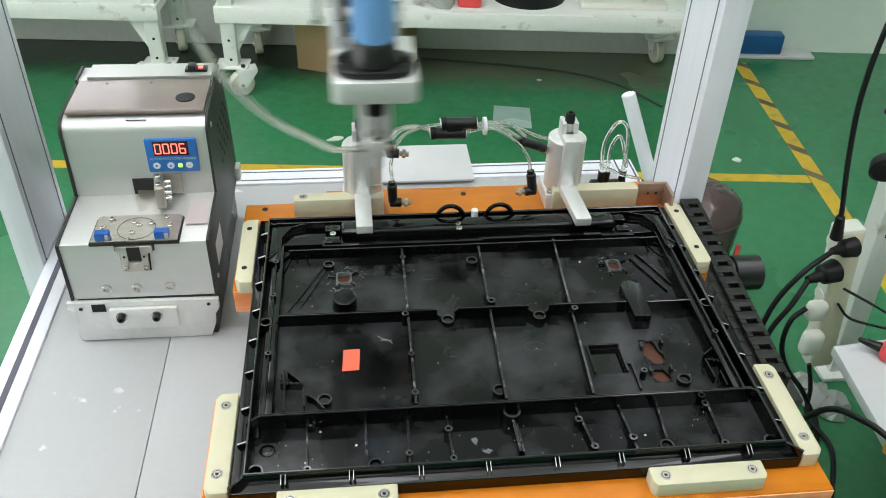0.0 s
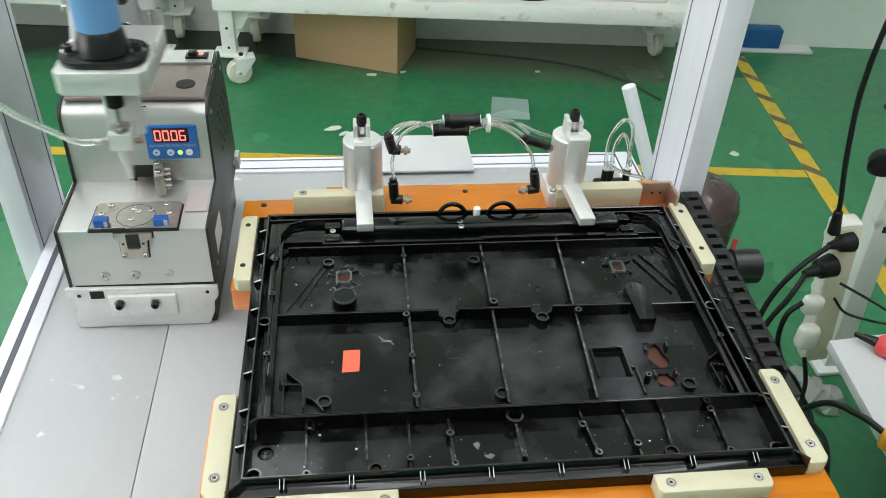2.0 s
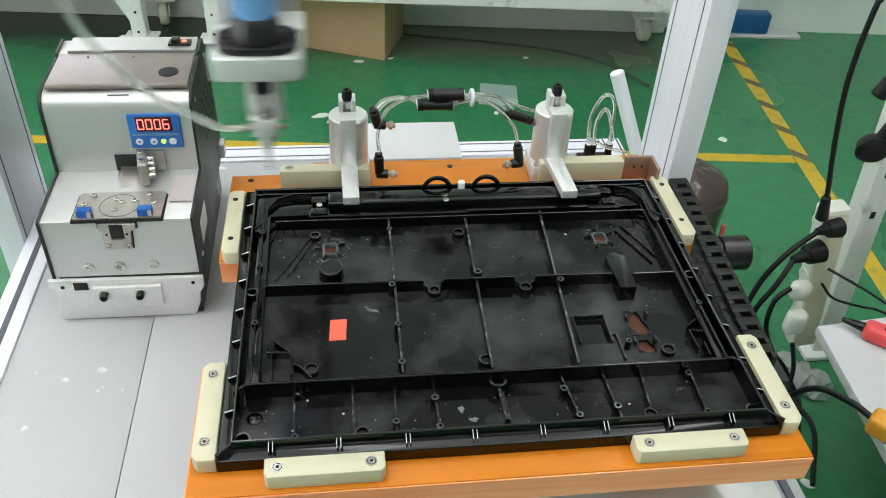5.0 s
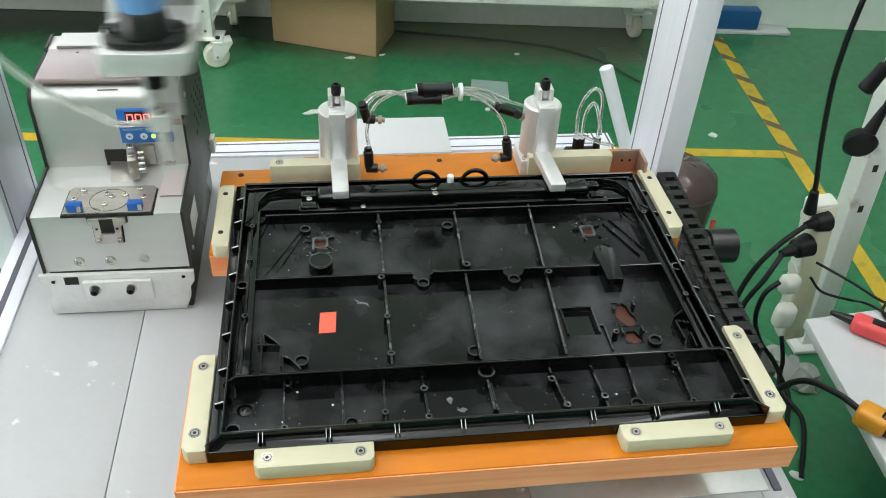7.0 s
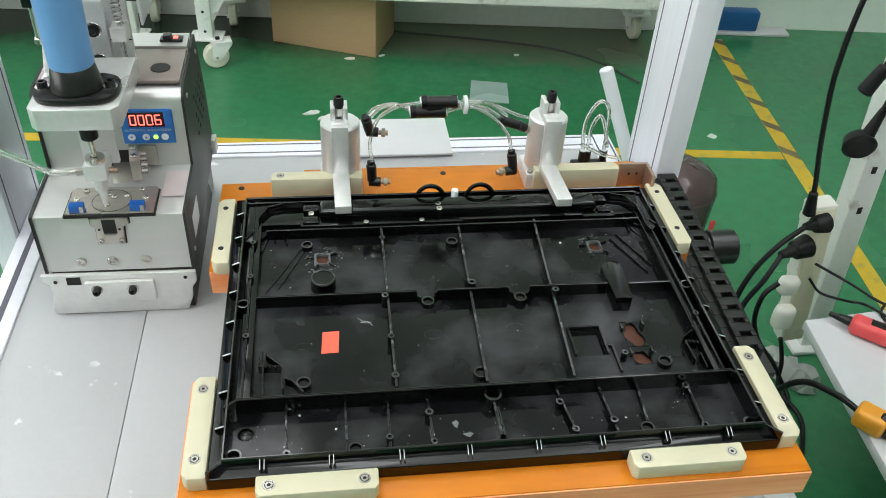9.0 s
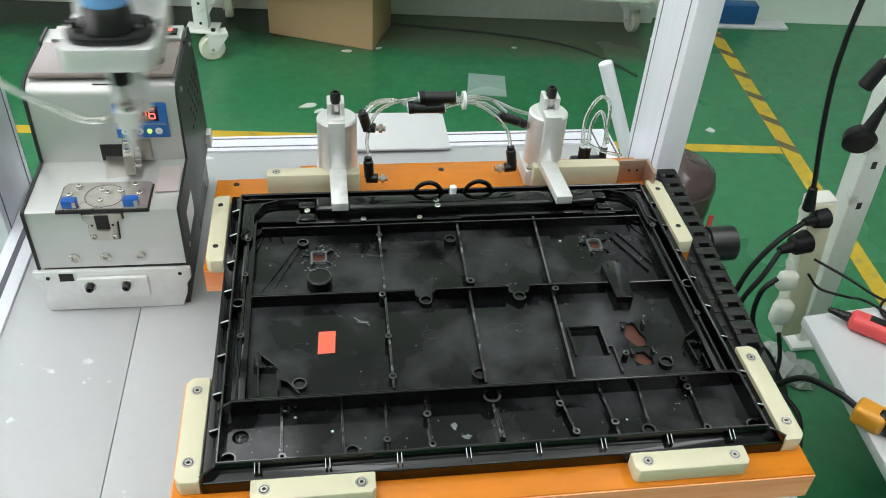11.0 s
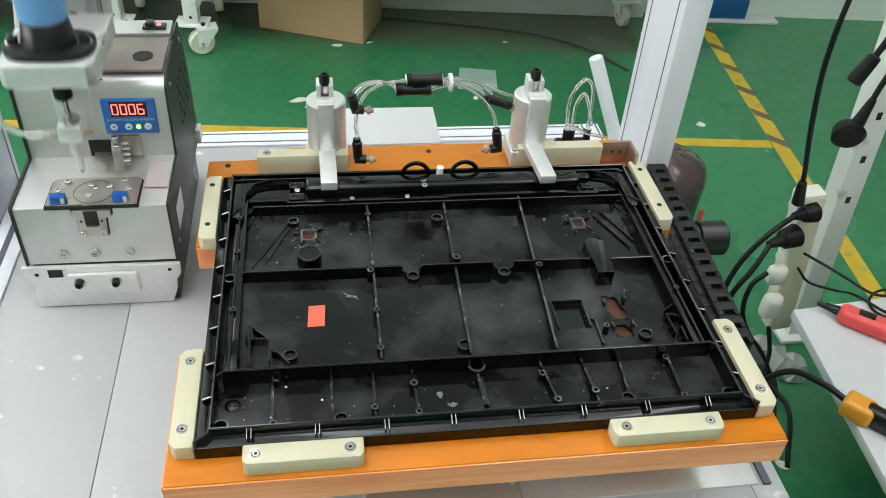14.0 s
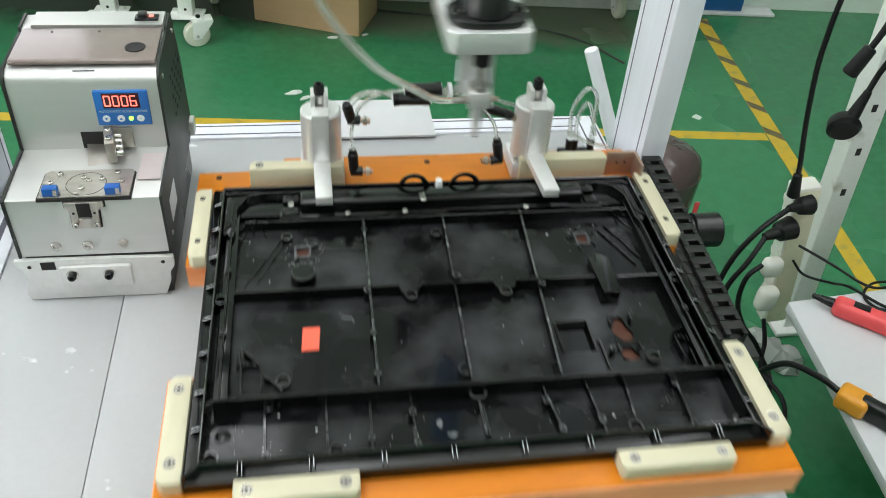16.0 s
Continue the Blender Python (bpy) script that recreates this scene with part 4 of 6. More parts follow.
for x, y in ((0.255, 0.375), (0.10, 0.382), (0.47, 0.382), (0.012, 0.355)):
    part("plate_hole", cyl((x, y, ZP), (x, y, ZP + 0.0006), 0.0035, n=14), "dark", fx)


def locating_block(x0, x1, y0, y1, z1, screws, cut=None):
    k, cx, cy = 0.0045, 0.25, 0.118
    corner = {"w": [(x1, y0), (x1, y1), (x0 + k, y1), (x0, y1 - k * 1.3), (x0, y0 + k * 1.3), (x0 + k, y0)], "e": [(x0, y1), (x0, y0), (x1 - k, y0), (x1, y0 + k * 1.3), (x1, y1 - k * 1.3), (x1 - k, y1)], "s": [(x1, y1), (x0, y1), (x0, y0 + k), (x0 + k * 0.7, y0), (x1 - k * 0.7, y0), (x1, y0 + k)], "n": [(x0, y0), (x1, y0), (x1, y1 - k), (x1 - k, y1), (x0 + k, y1), (x0, y1 - k)]}
    side = ("w" if x1 < cx else "e") if y1 - y0 > x1 - x0 else ("s" if y1 < cy else "n")
    b = part("locating_block", prism(corner[side], "z", ZP, z1, bev=0.0014), "cream", fx, "cream epoxy locating block")
    for x, y in screws:
        if cut:
            part("screw_hole", cyl((x, y, z1 - 0.002), (x, y, z1 + 0.0004), 0.0030, n=14), "dark", b)
            continue
        part("counterbore", ring((x, y), 0.0050, 0.0037, z1 - 0.0005, z1 + 0.0003, 20), "nickel", b)
        part("counterbore_wall", cyl((x, y, z1 - 0.0004), (x, y, z1 + 0.0002), 0.0037, n=18), "dark", b)
        part("block_screw", ring((x, y), 0.0031, 0.0015, z1 - 0.0002, z1 + 0.0005, 14), "nickel", b)


locating_block(-0.0085, 0.0095, 0.198, 0.312, 0.831, [(0.0, 0.294), (0.0, 0.2225)], True)
locating_block(-0.0095, 0.0100, -0.068, 0.041, 0.831, [(0.0, 0.0263), (0.0, -0.0487)])
locating_block(0.4935, 0.5120, 0.200, 0.318, 0.831, [(0.5027, 0.2994), (0.5027, 0.228)], True)
locating_block(0.4935, 0.5125, -0.068, 0.042, 0.831, [(0.5027, 0.027), (0.5027, -0.048)])
locating_block(0.049, 0.146, -0.0885, -0.0690, 0.831, [(0.0597, -0.0787), (0.1347, -0.0787)])
locating_block(0.356, 0.4545, -0.0885, -0.0695, 0.831, [(0.3682, -0.0787), (0.4432, -0.0787)])
locating_block(0.049, 0.153, 0.3265, 0.343, 0.845, [(0.06, 0.335)])
locating_block(0.358, 0.463, 0.3295, 0.346, 0.845, [])
# slide under the plate
sl = part("slide_carriage", box(0.12, 0.38, -0.03, 0.30, 0.733, 0.785, 0.002), "alu_matt", fx, "aluminium slide carriage")
part("carriage_plate", box(0.1415, 0.2885, -0.086, -0.03, 0.7330, 0.7370, 0.001), "brushed", fx, "thin aluminium end cover")
for x in (0.1465, 0.2835):
    part("cover_screw", screw((x, -0.060, 0.737), 0.0035, 0.0025, n=12), "steel", fx)


def clamp(x, y, tip_x, tip_y):
    c = part("clamp_cylinder", cyl((x, y, ZP + 0.022), (x, y, 0.9045), 0.0225, n=40, rim=0.002), "alu", fx, "round aluminium clamp cylinder")
    part("cylinder_base", box(x - 0.0245, x + 0.0245, y - 0.0235, y + 0.0235, ZP, ZP + 0.022, 0.003), "alu_matt", c)
    for dx in (-0.019, 0.019):
        part("base_screw", screw((x + dx, y - 0.018, ZP + 0.022), 0.0035, 0.003, n=12), "steel", c)
    part("piston_rod", cyl((x, y, 0.9045), (x, y, 0.925), 0.0075, n=20), "steel", c)
    part("lock_screw", screw((x - 0.001, y - 0.004, 0.925), 0.0058, 0.0125, n=20), "black_matt", c)
    bm = box(x - 0.0105, x - 0.0055, y - 0.012, y + 0.008, 0.904, 0.927, 0.001)
    box(x + 0.0035, x + 0.0085, y - 0.012, y + 0.008, 0.904, 0.927, 0.001, bm=bm)
    box(x - 0.0105, x + 0.0085, y - 0.030, y - 0.0225, 0.8435, 0.913, 0.001, bm=bm)
    box(x - 0.0105, x + 0.0085, y - 0.0225, y - 0.010, 0.9045, 0.913, 0.001, bm=bm)
    s = (tip_x - x + 0.001)
    prism([(x - 0.0105, y - 0.0225), (x + 0.0085, y - 0.0225), (x + 0.0085 + s, tip_y), (x - 0.0095 + s, tip_y)], "z", 0.8435, 0.8535, bm=bm, bev=0.0008)
    part("clamp_arm", bm, "alu", c, "angled aluminium clamp arm")
    return c


def elbow(p, way, stem, r=0.0056):
    """A push-in fitting: body, stem and collar."""
    a, w, s = Vector(p), Vector(way).normalized(), Vector(stem).normalized()
    e = part("elbow_fitting", cyl(a, a + w * 0.022, r, r * 1.05, n=18, rim=0.001), "black_matt", fx, "black push-in air fitting")
    part("collar", cyl(a + w * 0.0222, a + w * 0.0262, r * 0.8, n=16), "rubber", e)
    part("knuckle", cyl(a - s * 0.004, a + s * 0.010, r * 1.02, n=18, rim=0.001), "black_matt", e)
    part("stem", cyl(a + s * 0.0102, a + s * 0.021, r * 0.55, n=12), "bronze", e)
    part("nut", cyl(a + s * 0.0135, a + s * 0.0175, r * 0.9, n=6), "nickel", e)


clamp(0.130, 0.354, 0.129, 0.259)
clamp(0.374, 0.358, 0.3765, 0.259)
elbow((0.163, 0.345, 0.895), (-0.2, -0.3, 0.9), (1, -0.1, -0.05))
elbow((0.165, 0.331, 0.836), (-0.05, 0.15, 1), (1, -0.1, 0))
elbow((0.338, 0.350, 0.896), (-1, 0.0, 0.35), (0.4, 0.2, -0.3))
elbow((0.333, 0.336, 0.843), (-0.15, 0.15, 1), (-1, -0.1, -0.05))
# tee manifold in the air lines
for dz in (0.0, 0.0122):
    mf = part("tee_manifold", cyl((0.211 + dz, 0.345, 0.9195 + dz), (0.249 + dz, 0.343, 0.9205 + dz), 0.0068, n=18, rim=0.001), "black_matt", fx, "black air line tee")
    for s in (0.211 + dz, 0.245 + dz):
        part("collar", cyl((s - 0.002, 0.345, 0.9195 + dz), (s + 0.004, 0.345, 0.92 + dz), 0.0076, n=16), "rubber", mf)
        part("release_ring", cyl((s - 0.0034 if s < 0.23 else s + 0.0041, 0.345, 0.9197 + dz), (s - 0.0021 if s < 0.23 else s + 0.0054, 0.345, 0.9199 + dz), 0.0058, n=14), "print_white", mf)
part("tee_body", box(0.226, 0.246, 0.3385, 0.3495, 0.9185, 0.9345, 0.003), "black_matt", fx)
part("cable_tie", cyl((0.269, 0.343, 0.9285), (0.2725, 0.343, 0.9285), 0.0105, n=14), "print_white", fx, "white cable tie")
AIR = [
    [(0.158, 0.338, 0.917), (0.170, 0.340, 0.9285), (0.192, 0.344, 0.930), (0.212, 0.345, 0.920)],
    [(0.165, 0.334, 0.862), (0.163, 0.338, 0.885), (0.172, 0.342, 0.912), (0.192, 0.344, 0.926), (0.222, 0.345, 0.9315)],
    [(0.160, 0.342, 0.912), (0.176, 0.347, 0.924), (0.196, 0.348, 0.926), (0.215, 0.345, 0.9215)],
    [(0.250, 0.343, 0.9205), (0.270, 0.343, 0.9255), (0.295, 0.346, 0.922), (0.318, 0.350, 0.905)],
    [(0.261, 0.343, 0.9315), (0.275, 0.343, 0.9305), (0.300, 0.348, 0.927), (0.322, 0.352, 0.908)],
    [(0.255, 0.343, 0.924), (0.273, 0.341, 0.9285), (0.300, 0.342, 0.915), (0.322, 0.340, 0.892), (0.329, 0.338, 0.868)],
    [(0.250, 0.346, 0.922), (0.272, 0.346, 0.9315), (0.305, 0.354, 0.922), (0.335, 0.36, 0.905), (0.36, 0.385, 0.885)],
]
for line in AIR:
    part("air_line", tube(line, 0.0021), "hose", fx, "clear air line")
# lines that loop at the rear corner
part("air_line", tube([(0.428, 0.372, 0.842), (0.425, 0.372, 0.885), (0.438, 0.372, 0.913), (0.452, 0.372, 0.900), (0.455, 0.372, 0.842)], 0.0024), "hose", fx)
part("air_line", tube([(0.434, 0.371, 0.842), (0.433, 0.370, 0.878), (0.441, 0.370, 0.895), (0.449, 0.370, 0.882), (0.458, 0.372, 0.850)], 0.0024), "hose", fx)
part("air_line", tube([(0.420, 0.360, 0.862), (0.445, 0.352, 0.852), (0.470, 0.350, 0.846)], 0.0021), "hose", fx)
fit = part("twin_fitting", cyl((0.416, 0.372, 0.8235), (0.460, 0.372, 0.8235), 0.0080, n=18, rim=0.001), "black_matt", fx, "black twin air fitting on the plate")
for x in (0.428, 0.434, 0.455):
    part("stub", cyl((x, 0.3715, 0.8290), (x, 0.3715, 0.8450), 0.0046, n=14, rim=0.0006), "black_matt", fit)
    part("release_ring", cyl((x, 0.3715, 0.8451), (x, 0.3715, 0.8462), 0.0036, n=12), "print_white", fit)
ang = part("corner_bracket", box(0.466, 0.502, 0.338, 0.342, ZP, 0.846, 0.001), "bronze", fx, "bronze coloured angle bracket")
part("bracket_wing", box(0.498, 0.502, 0.310, 0.338, ZP, 0.846, 0.001), "bronze", ang)
for x in (0.479, 0.489):
    part("bracket_hole", cyl((x, 0.3374, 0.832), (x, 0.3379, 0.832), 0.0016, n=10), "dark", ang)

# ---- moulded back cover in the fixture ----
pn = thing("back_cover", (0.25, 0.118, ZP), "glossy black moulded plastic back cover with ribs, lying in the fixture", "plastic cover")
ZF, ZR = 0.8195, 0.8385
PX0, PX1, PY0, PY1 = 0.0100, 0.4930, -0.069, 0.311
holes = [(0.0985, 0.1115, 0.203, 0.219), (0.3985, 0.4105, 0.206, 0.222), (0.397, 0.416, 0.060, 0.092), (0.397, 0.414, 0.036, 0.052), (0.343, 0.373, 0.050, 0.086)]
part("tray_floor", sheet_with_holes((PX0 + 0.004, PX1 - 0.004, PY0 + 0.004, PY1 - 0.004), holes, ZF - 0.003, ZF), "black_floor", pn, turn=False)


def wall(x0, y0, x1, y1, w, z0, z1, name="rib", mname="black"):
    """An upright rib from point to point, with rounded top edges."""
    a, b = Vector((x0, y0, 0)), Vector((x1, y1, 0))
    d = (b - a).normalized()
    s = Vector((-d.y, d.x, 0)) * w / 2
    bm = prism([tuple((a + s).xy), tuple((a - s).xy), tuple((b - s).xy), tuple((b + s).xy)], "z", z0, z1)
    bmesh.ops.recalc_face_normals(bm, faces=bm.faces)
    top = [e for e in bm.edges if all(abs(v.co.z - z1) < 1e-6 for v in e.verts)]
    bmesh.ops.bevel(bm, geom=top, offset=min(w * 0.44, 0.0015), segments=3, affect="EDGES")
    ob = part(name, bm, mname, pn)
    # thin lengthwise ribs get the painted highlight on top, others plain gloss
    ob.data.materials.append(M["rib_highlight" if name == "rib" and abs(y1 - y0) > abs(x1 - x0) and z1 < 0.832 else "black_rib"])
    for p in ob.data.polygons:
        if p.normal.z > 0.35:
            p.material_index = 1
    return ob


def frame_loop(name, outer, inner, z0, z1, slope=0.0, material="black"):
    """A rectangular band; the outer foot stands out by the slope."""
    bm = bmesh.new()
    def loop(r, z, g=0.0):
        return [bm.verts.new(p) for p in ((r[0] - g, r[2] - g, z), (r[1] + g, r[2] - g, z), (r[1] + g, r[3] + g, z), (r[0] - g, r[3] + g, z))]
    rows = [loop(outer, z0, slope), loop(outer, z1), loop(inner, z1), loop(inner, z0)]
    for k in range(4):
        a, b = rows[k], rows[(k + 1) % 4]
        for i in range(4):
            bm.faces.new((a[i], a[(i + 1) % 4], b[(i + 1) % 4], b[i]))
    bmesh.ops.recalc_face_normals(bm, faces=bm.faces)
    es = [e for e in bm.edges if all(abs(v.co.z - z1) < 1e-6 for v in e.verts)]
    bmesh.ops.bevel(bm, geom=es, offset=0.0016, segments=2, affect="EDGES")
    return part(name, bm, material, pn)


# outer rim: a sloping wall that rises to a ridge, on a low foot
bm = bmesh.new()
x0, x1, y0, y1 = PX0 + 0.0120, PX1 - 0.0120, PY0 + 0.0120, PY1 - 0.0080
steps = [(0.0112, ZP + 0.0006), (0.0115, 0.8268), (0.0110, 0.8282), (0.0098, 0.8290), (0.0030, 0.8296), (0.0012, 0.8304), (0.0004, 0.8374), (-0.0004, 0.8384), (-0.0014, 0.8384), (-0.0022, 0.8374), (-0.0026, ZF - 0.002)]
rows = [[bm.verts.new(p) for p in ((x0 - g, y0 - g, z), (x1 + g, y0 - g, z), (x1 + g, y1 + min(g, 0.0079), z), (x0 - g, y1 + min(g, 0.0079), z))] for g, z in steps]
for a, b in zip(rows, rows[1:] + rows[:1]):
    for i in range(4):
        bm.faces.new((a[i], a[(i + 1) % 4], b[(i + 1) % 4], b[i]))
rim = part("rim", bm, "black", pn, "stepped outer rim")
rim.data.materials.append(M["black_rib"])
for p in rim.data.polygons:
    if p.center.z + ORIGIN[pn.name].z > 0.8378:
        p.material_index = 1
# side shelves and their inner walls
for x0, x1 in ((0.028, 0.0405), (0.4635, 0.476)):
    part("side_shelf", box(x0, x1, 0.006, 0.298, ZF, 0.8305, 0.001), "black", pn)
wall(0.0335, 0.006, 0.0335, 0.29, 0.0018, 0.8305, 0.8355)
wall(0.4705, 0.006, 0.4705, 0.29, 0.0018, 0.8305, 0.8355)
wall(0.030, 0.0065, 0.476, 0.0065, 0.0030, ZF, 0.8385)
# main ribs
for x, xb in ((0.170, 0.168), (0.256, 0.250), (0.343, 0.331)):
    wall(x, 0.262, xb, 0.017, 0.0022, ZF, 0.8310)
wall(0.0405, 0.140, 0.1985, 0.139, 0.0026, ZF, 0.8345, mname="black")
wall(0.1985, 0.139, 0.2020, 0.1345, 0.0020, ZF, 0.8290)
wall(0.2160, 0.1345, 0.2215, 0.142, 0.0018, ZF, 0.8345)
wall(0.2205, 0.1395, 0.2925, 0.139, 0.0026, ZF, 0.8345, mname="black")
wall(0.2925, 0.139, 0.2970, 0.1345, 0.0020, ZF, 0.8290)
wall(0.3100, 0.1345, 0.3145, 0.139, 0.0020, ZF, 0.8290)
wall(0.3145, 0.139, 0.395, 0.138, 0.0026, ZF, 0.8345, mname="black")
wall(0.418, 0.138, 0.4635, 0.138, 0.0026, ZF, 0.833)
# back beam (hinge cover) and its trims
part("back_shelf", box(0.030, 0.474, 0.262, 0.300, ZF, 0.8290, 0.0015), "black", pn)
hb = part("hinge_beam", box(0.103, 0.418, 0.2660, 0.2880, 0.8290, 0.8425, 0.004, 3), "black", pn, "long glossy hinge cover")
part("beam_step", prism([(0.27, 0.2640), (0.282, 0.2670), (0.40, 0.2665), (0.40, 0.2560), (0.262, 0.2550), (0.255, 0.2590)], "z", ZF, 0.8335, bev=0.001), "black", hb)
part("beam_ledge", box(0.082, 0.262, 0.2535, 0.2640, ZF, 0.8325, 0.0012), "black", hb)
part("beam_ledge", box(0.400, 0.438, 0.2540, 0.2640, ZF, 0.8325, 0.0012), "black", hb)
wall(0.046, 0.2490, 0.4635, 0.2490, 0.0022, ZF, 0.8325)
wall(0.030, 0.2945, 0.474, 0.2945, 0.0020, 0.829, 0.8370)
for a in ((0.0600, 0.165, 0.086, 0.2250), (0.0480, 0.160, 0.0825, 0.2290)):
    wall(*a, 0.0009, ZF, 0.8215, "web", "black")
for x in (0.125, 0.20, 0.235, 0.32, 0.37, 0.405):
    part("beam_clip", box(x - 0.004, x + 0.004, 0.2882, 0.2895, 0.829, 0.8400, 0.0006), "black", pn)
for cx in (0.2285, 0.2855):
    pts = [(cx - 0.0165 * math.cos(a), 0.2915, 0.8355 + 0.0195 * math.sin(a)) for a in (math.pi * i / 8 for i in range(9))]
    h = part("cable_hoop", tube(pts, 0.0022, per=3), "black", pn, "arched black cable hoop")
    part("hoop_web", tube([(p[0] * 0.86 + cx * 0.14, p[1] + 0.002, 0.8355 + (p[2] - 0.8355) * 0.82) for p in pts], 0.0012, per=3), "black", h)
part("centre_pin", cyl((0.257, 0.2935, 0.829), (0.257, 0.2935, 0.8475), 0.0040, n=18, rim=0.0008), "print_white", pn, "white centre pin")
# lower field
lower = [(0.071, 0.008, 0.072, -0.044), (0.122, 0.006, 0.122, -0.046), (0.159, 0.006, 0.158, -0.046), (0.194, 0.004, 0.195, -0.042), (0.312, 0.006, 0.318, -0.040), (0.351, 0.006, 0.355, -0.046), (0.387, 0.006, 0.384, -0.036), (0.434, 0.006, 0.433, -0.044)]
for x0, y0, x1, y1 in lower:
    wall(x0, y0, x1, y1, 0.0018, ZF, 0.8265)
wall(0.252, -0.006, 0.253, -0.042, 0.0022, ZF, 0.8290)
wall(0.2545, -0.010, 0.256, -0.042, 0.0018, ZF, 0.8275)


def boss(x, y, r, h, hole=0.74):
    b = part("screw_boss", ring((x, y), r, r * hole, ZF, ZF + h, 20), "black", pn, "round screw boss")
    b.data.materials.append(M["black_rib" if r > 0.006 else "rib_highlight"])
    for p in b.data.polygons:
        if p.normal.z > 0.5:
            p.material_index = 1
    part("boss_hole", cyl((x, y, ZF), (x, y, ZF + 0.002), r * hole, n=12), "dark", b)


for x, y, r, h in ((0.086, 0.033, 0.0075, 0.0055), (0.247, 0.033, 0.0075, 0.0055), (0.424, 0.034, 0.0075, 0.0055), (0.129, -0.044, 0.0070, 0.0060), (0.030, -0.046, 0.0075, 0.009), (0.382, -0.043, 0.0070, 0.0060), (0.474, -0.048, 0.0075, 0.009), (0.089, 0.231, 0.0065, 0.0055), (0.246, 0.228, 0.0070, 0.0055), (0.029, 0.300, 0.0070, 0.016), (0.475, 0.297, 0.0070, 0.016), (0.0285, 0.130, 0.0065, 0.0155), (0.4765, 0.129, 0.0065, 0.0155), (0.252, 0.0005, 0.0088, 0.0120), (0.209, 0.1325, 0.0072, 0.0060), (0.3035, 0.132, 0.0072, 0.0060)):
    boss(x, y, r * 0.92, h)
for x, y, r, h in ((0.255, 0.146, 0.0042, 0.017), (0.166, 0.134, 0.0035, 0.015), (0.339, 0.131, 0.0035, 0.015), (0.168, 0.080, 0.0032, 0.0115), (0.168, 0.030, 0.0036, 0.0115), (0.170, 0.235, 0.0032, 0.0085), (0.0725, -0.046, 0.0032, 0.0080), (0.195, -0.044, 0.0032, 0.0080), (0.194, -0.012, 0.0036, 0.0080), (0.318, -0.041, 0.0034, 0.0080), (0.311, -0.010, 0.0036, 0.0080), (0.354, -0.034, 0.0036, 0.0085), (0.158, -0.036, 0.0032, 0.0080), (0.433, -0.046, 0.0034, 0.0080), (0.4315, 0.000, 0.0036, 0.0080), (0.0745, 0.003, 0.0040, 0.0085), (0.386, 0.042, 0.0030, 0.0115), (0.0335, 0.225, 0.0030, 0.0165), (0.0335, 0.170, 0.0030, 0.0165), (0.0335, 0.085, 0.0030, 0.0165), (0.4705, 0.225, 0.0030, 0.0165), (0.4705, 0.085, 0.0030, 0.0165)):
    boss(x, y, r, h, 0.5)
for h in holes[:4]:
    x0, x1, y0, y1 = h
    # added brown sheet paints the plate's shade under each hole
    part("support_pad", box(x0 - 0.004, x1 + 0.004, y0 - 0.004, y1 + 0.004, ZP + 0.0003, ZP + 0.0012), "shaded_bakelite", pn, "brown sheet painted as the shaded plate under the hole")
random.seed(21)
bm = bmesh.new()
for k in range(75):
    x, y = random.uniform(0.045, 0.46), random.choice((random.uniform(0.02, 0.245), random.uniform(-0.05, 0.0)))
    if any(h[0] - 0.003 < x < h[1] + 0.003 and h[2] - 0.003 < y < h[3] + 0.003 for h in holes):
        continue
    r = random.uniform(0.00025, 0.0005) * (2.6 if k % 17 == 0 else 1)
    a = random.uniform(0, 3.1)
    prism([(x + r * math.cos(a + q) * random.uniform(0.6, 1.5), y + r * math.sin(a + q)) for q in (0, 1.3, 2.6, 3.9, 5.2)], "z", ZF + 0.0001, ZF + 0.0004, bm=bm)
tagged(part("dust", bm, "dust", pn, "pale dust specks"), kind="stuff")
for pts in ([(0.138, 0.118), (0.143, 0.113), (0.148, 0.112), (0.152, 0.106)], [(0.140, 0.112), (0.146, 0.1105), (0.151, 0.1115)]):
    part("scratch", tube([(x, y, ZF + 0.0003) for x, y in pts], 0.00016, n=5, per=4), "dust", pn, "pale scratch mark")
for cx, cy, ra, rb in ((0.292, 0.093, 0.010, 0.006), (0.210, 0.090, 0.009, 0.006), (0.085, 0.083, 0.007, 0.004), (0.196, 0.208, 0.008, 0.004), (0.285, 0.208, 0.008, 0.004)):
    pts = [(cx + ra * math.cos(a), cy + rb * math.sin(a), ZF + 0.0001) for a in (0.5 + 0.55 * i for i in range(10))]
    part("rub_mark", tube(pts, 0.00013, n=5, per=3), "rub", pn, "faint rubbed ring mark")
for cx, cy, ra, rb in ((0.2165, -0.0215, 0.0034, 0.0050), (0.2260, -0.0335, 0.0055, 0.0030)):
    part("rub_mark", prism([(cx + ra * (0.75 + 0.25 * math.sin(3 * a)) * math.cos(a), cy + rb * (0.8 + 0.2 * math.cos(5 * a)) * math.sin(a)) for a in (2 * math.pi * i / 18 for i in range(18))], "z", ZF + 0.0001, ZF + 0.0003), "smear", pn, "pale smeared spot")
random.seed(31)
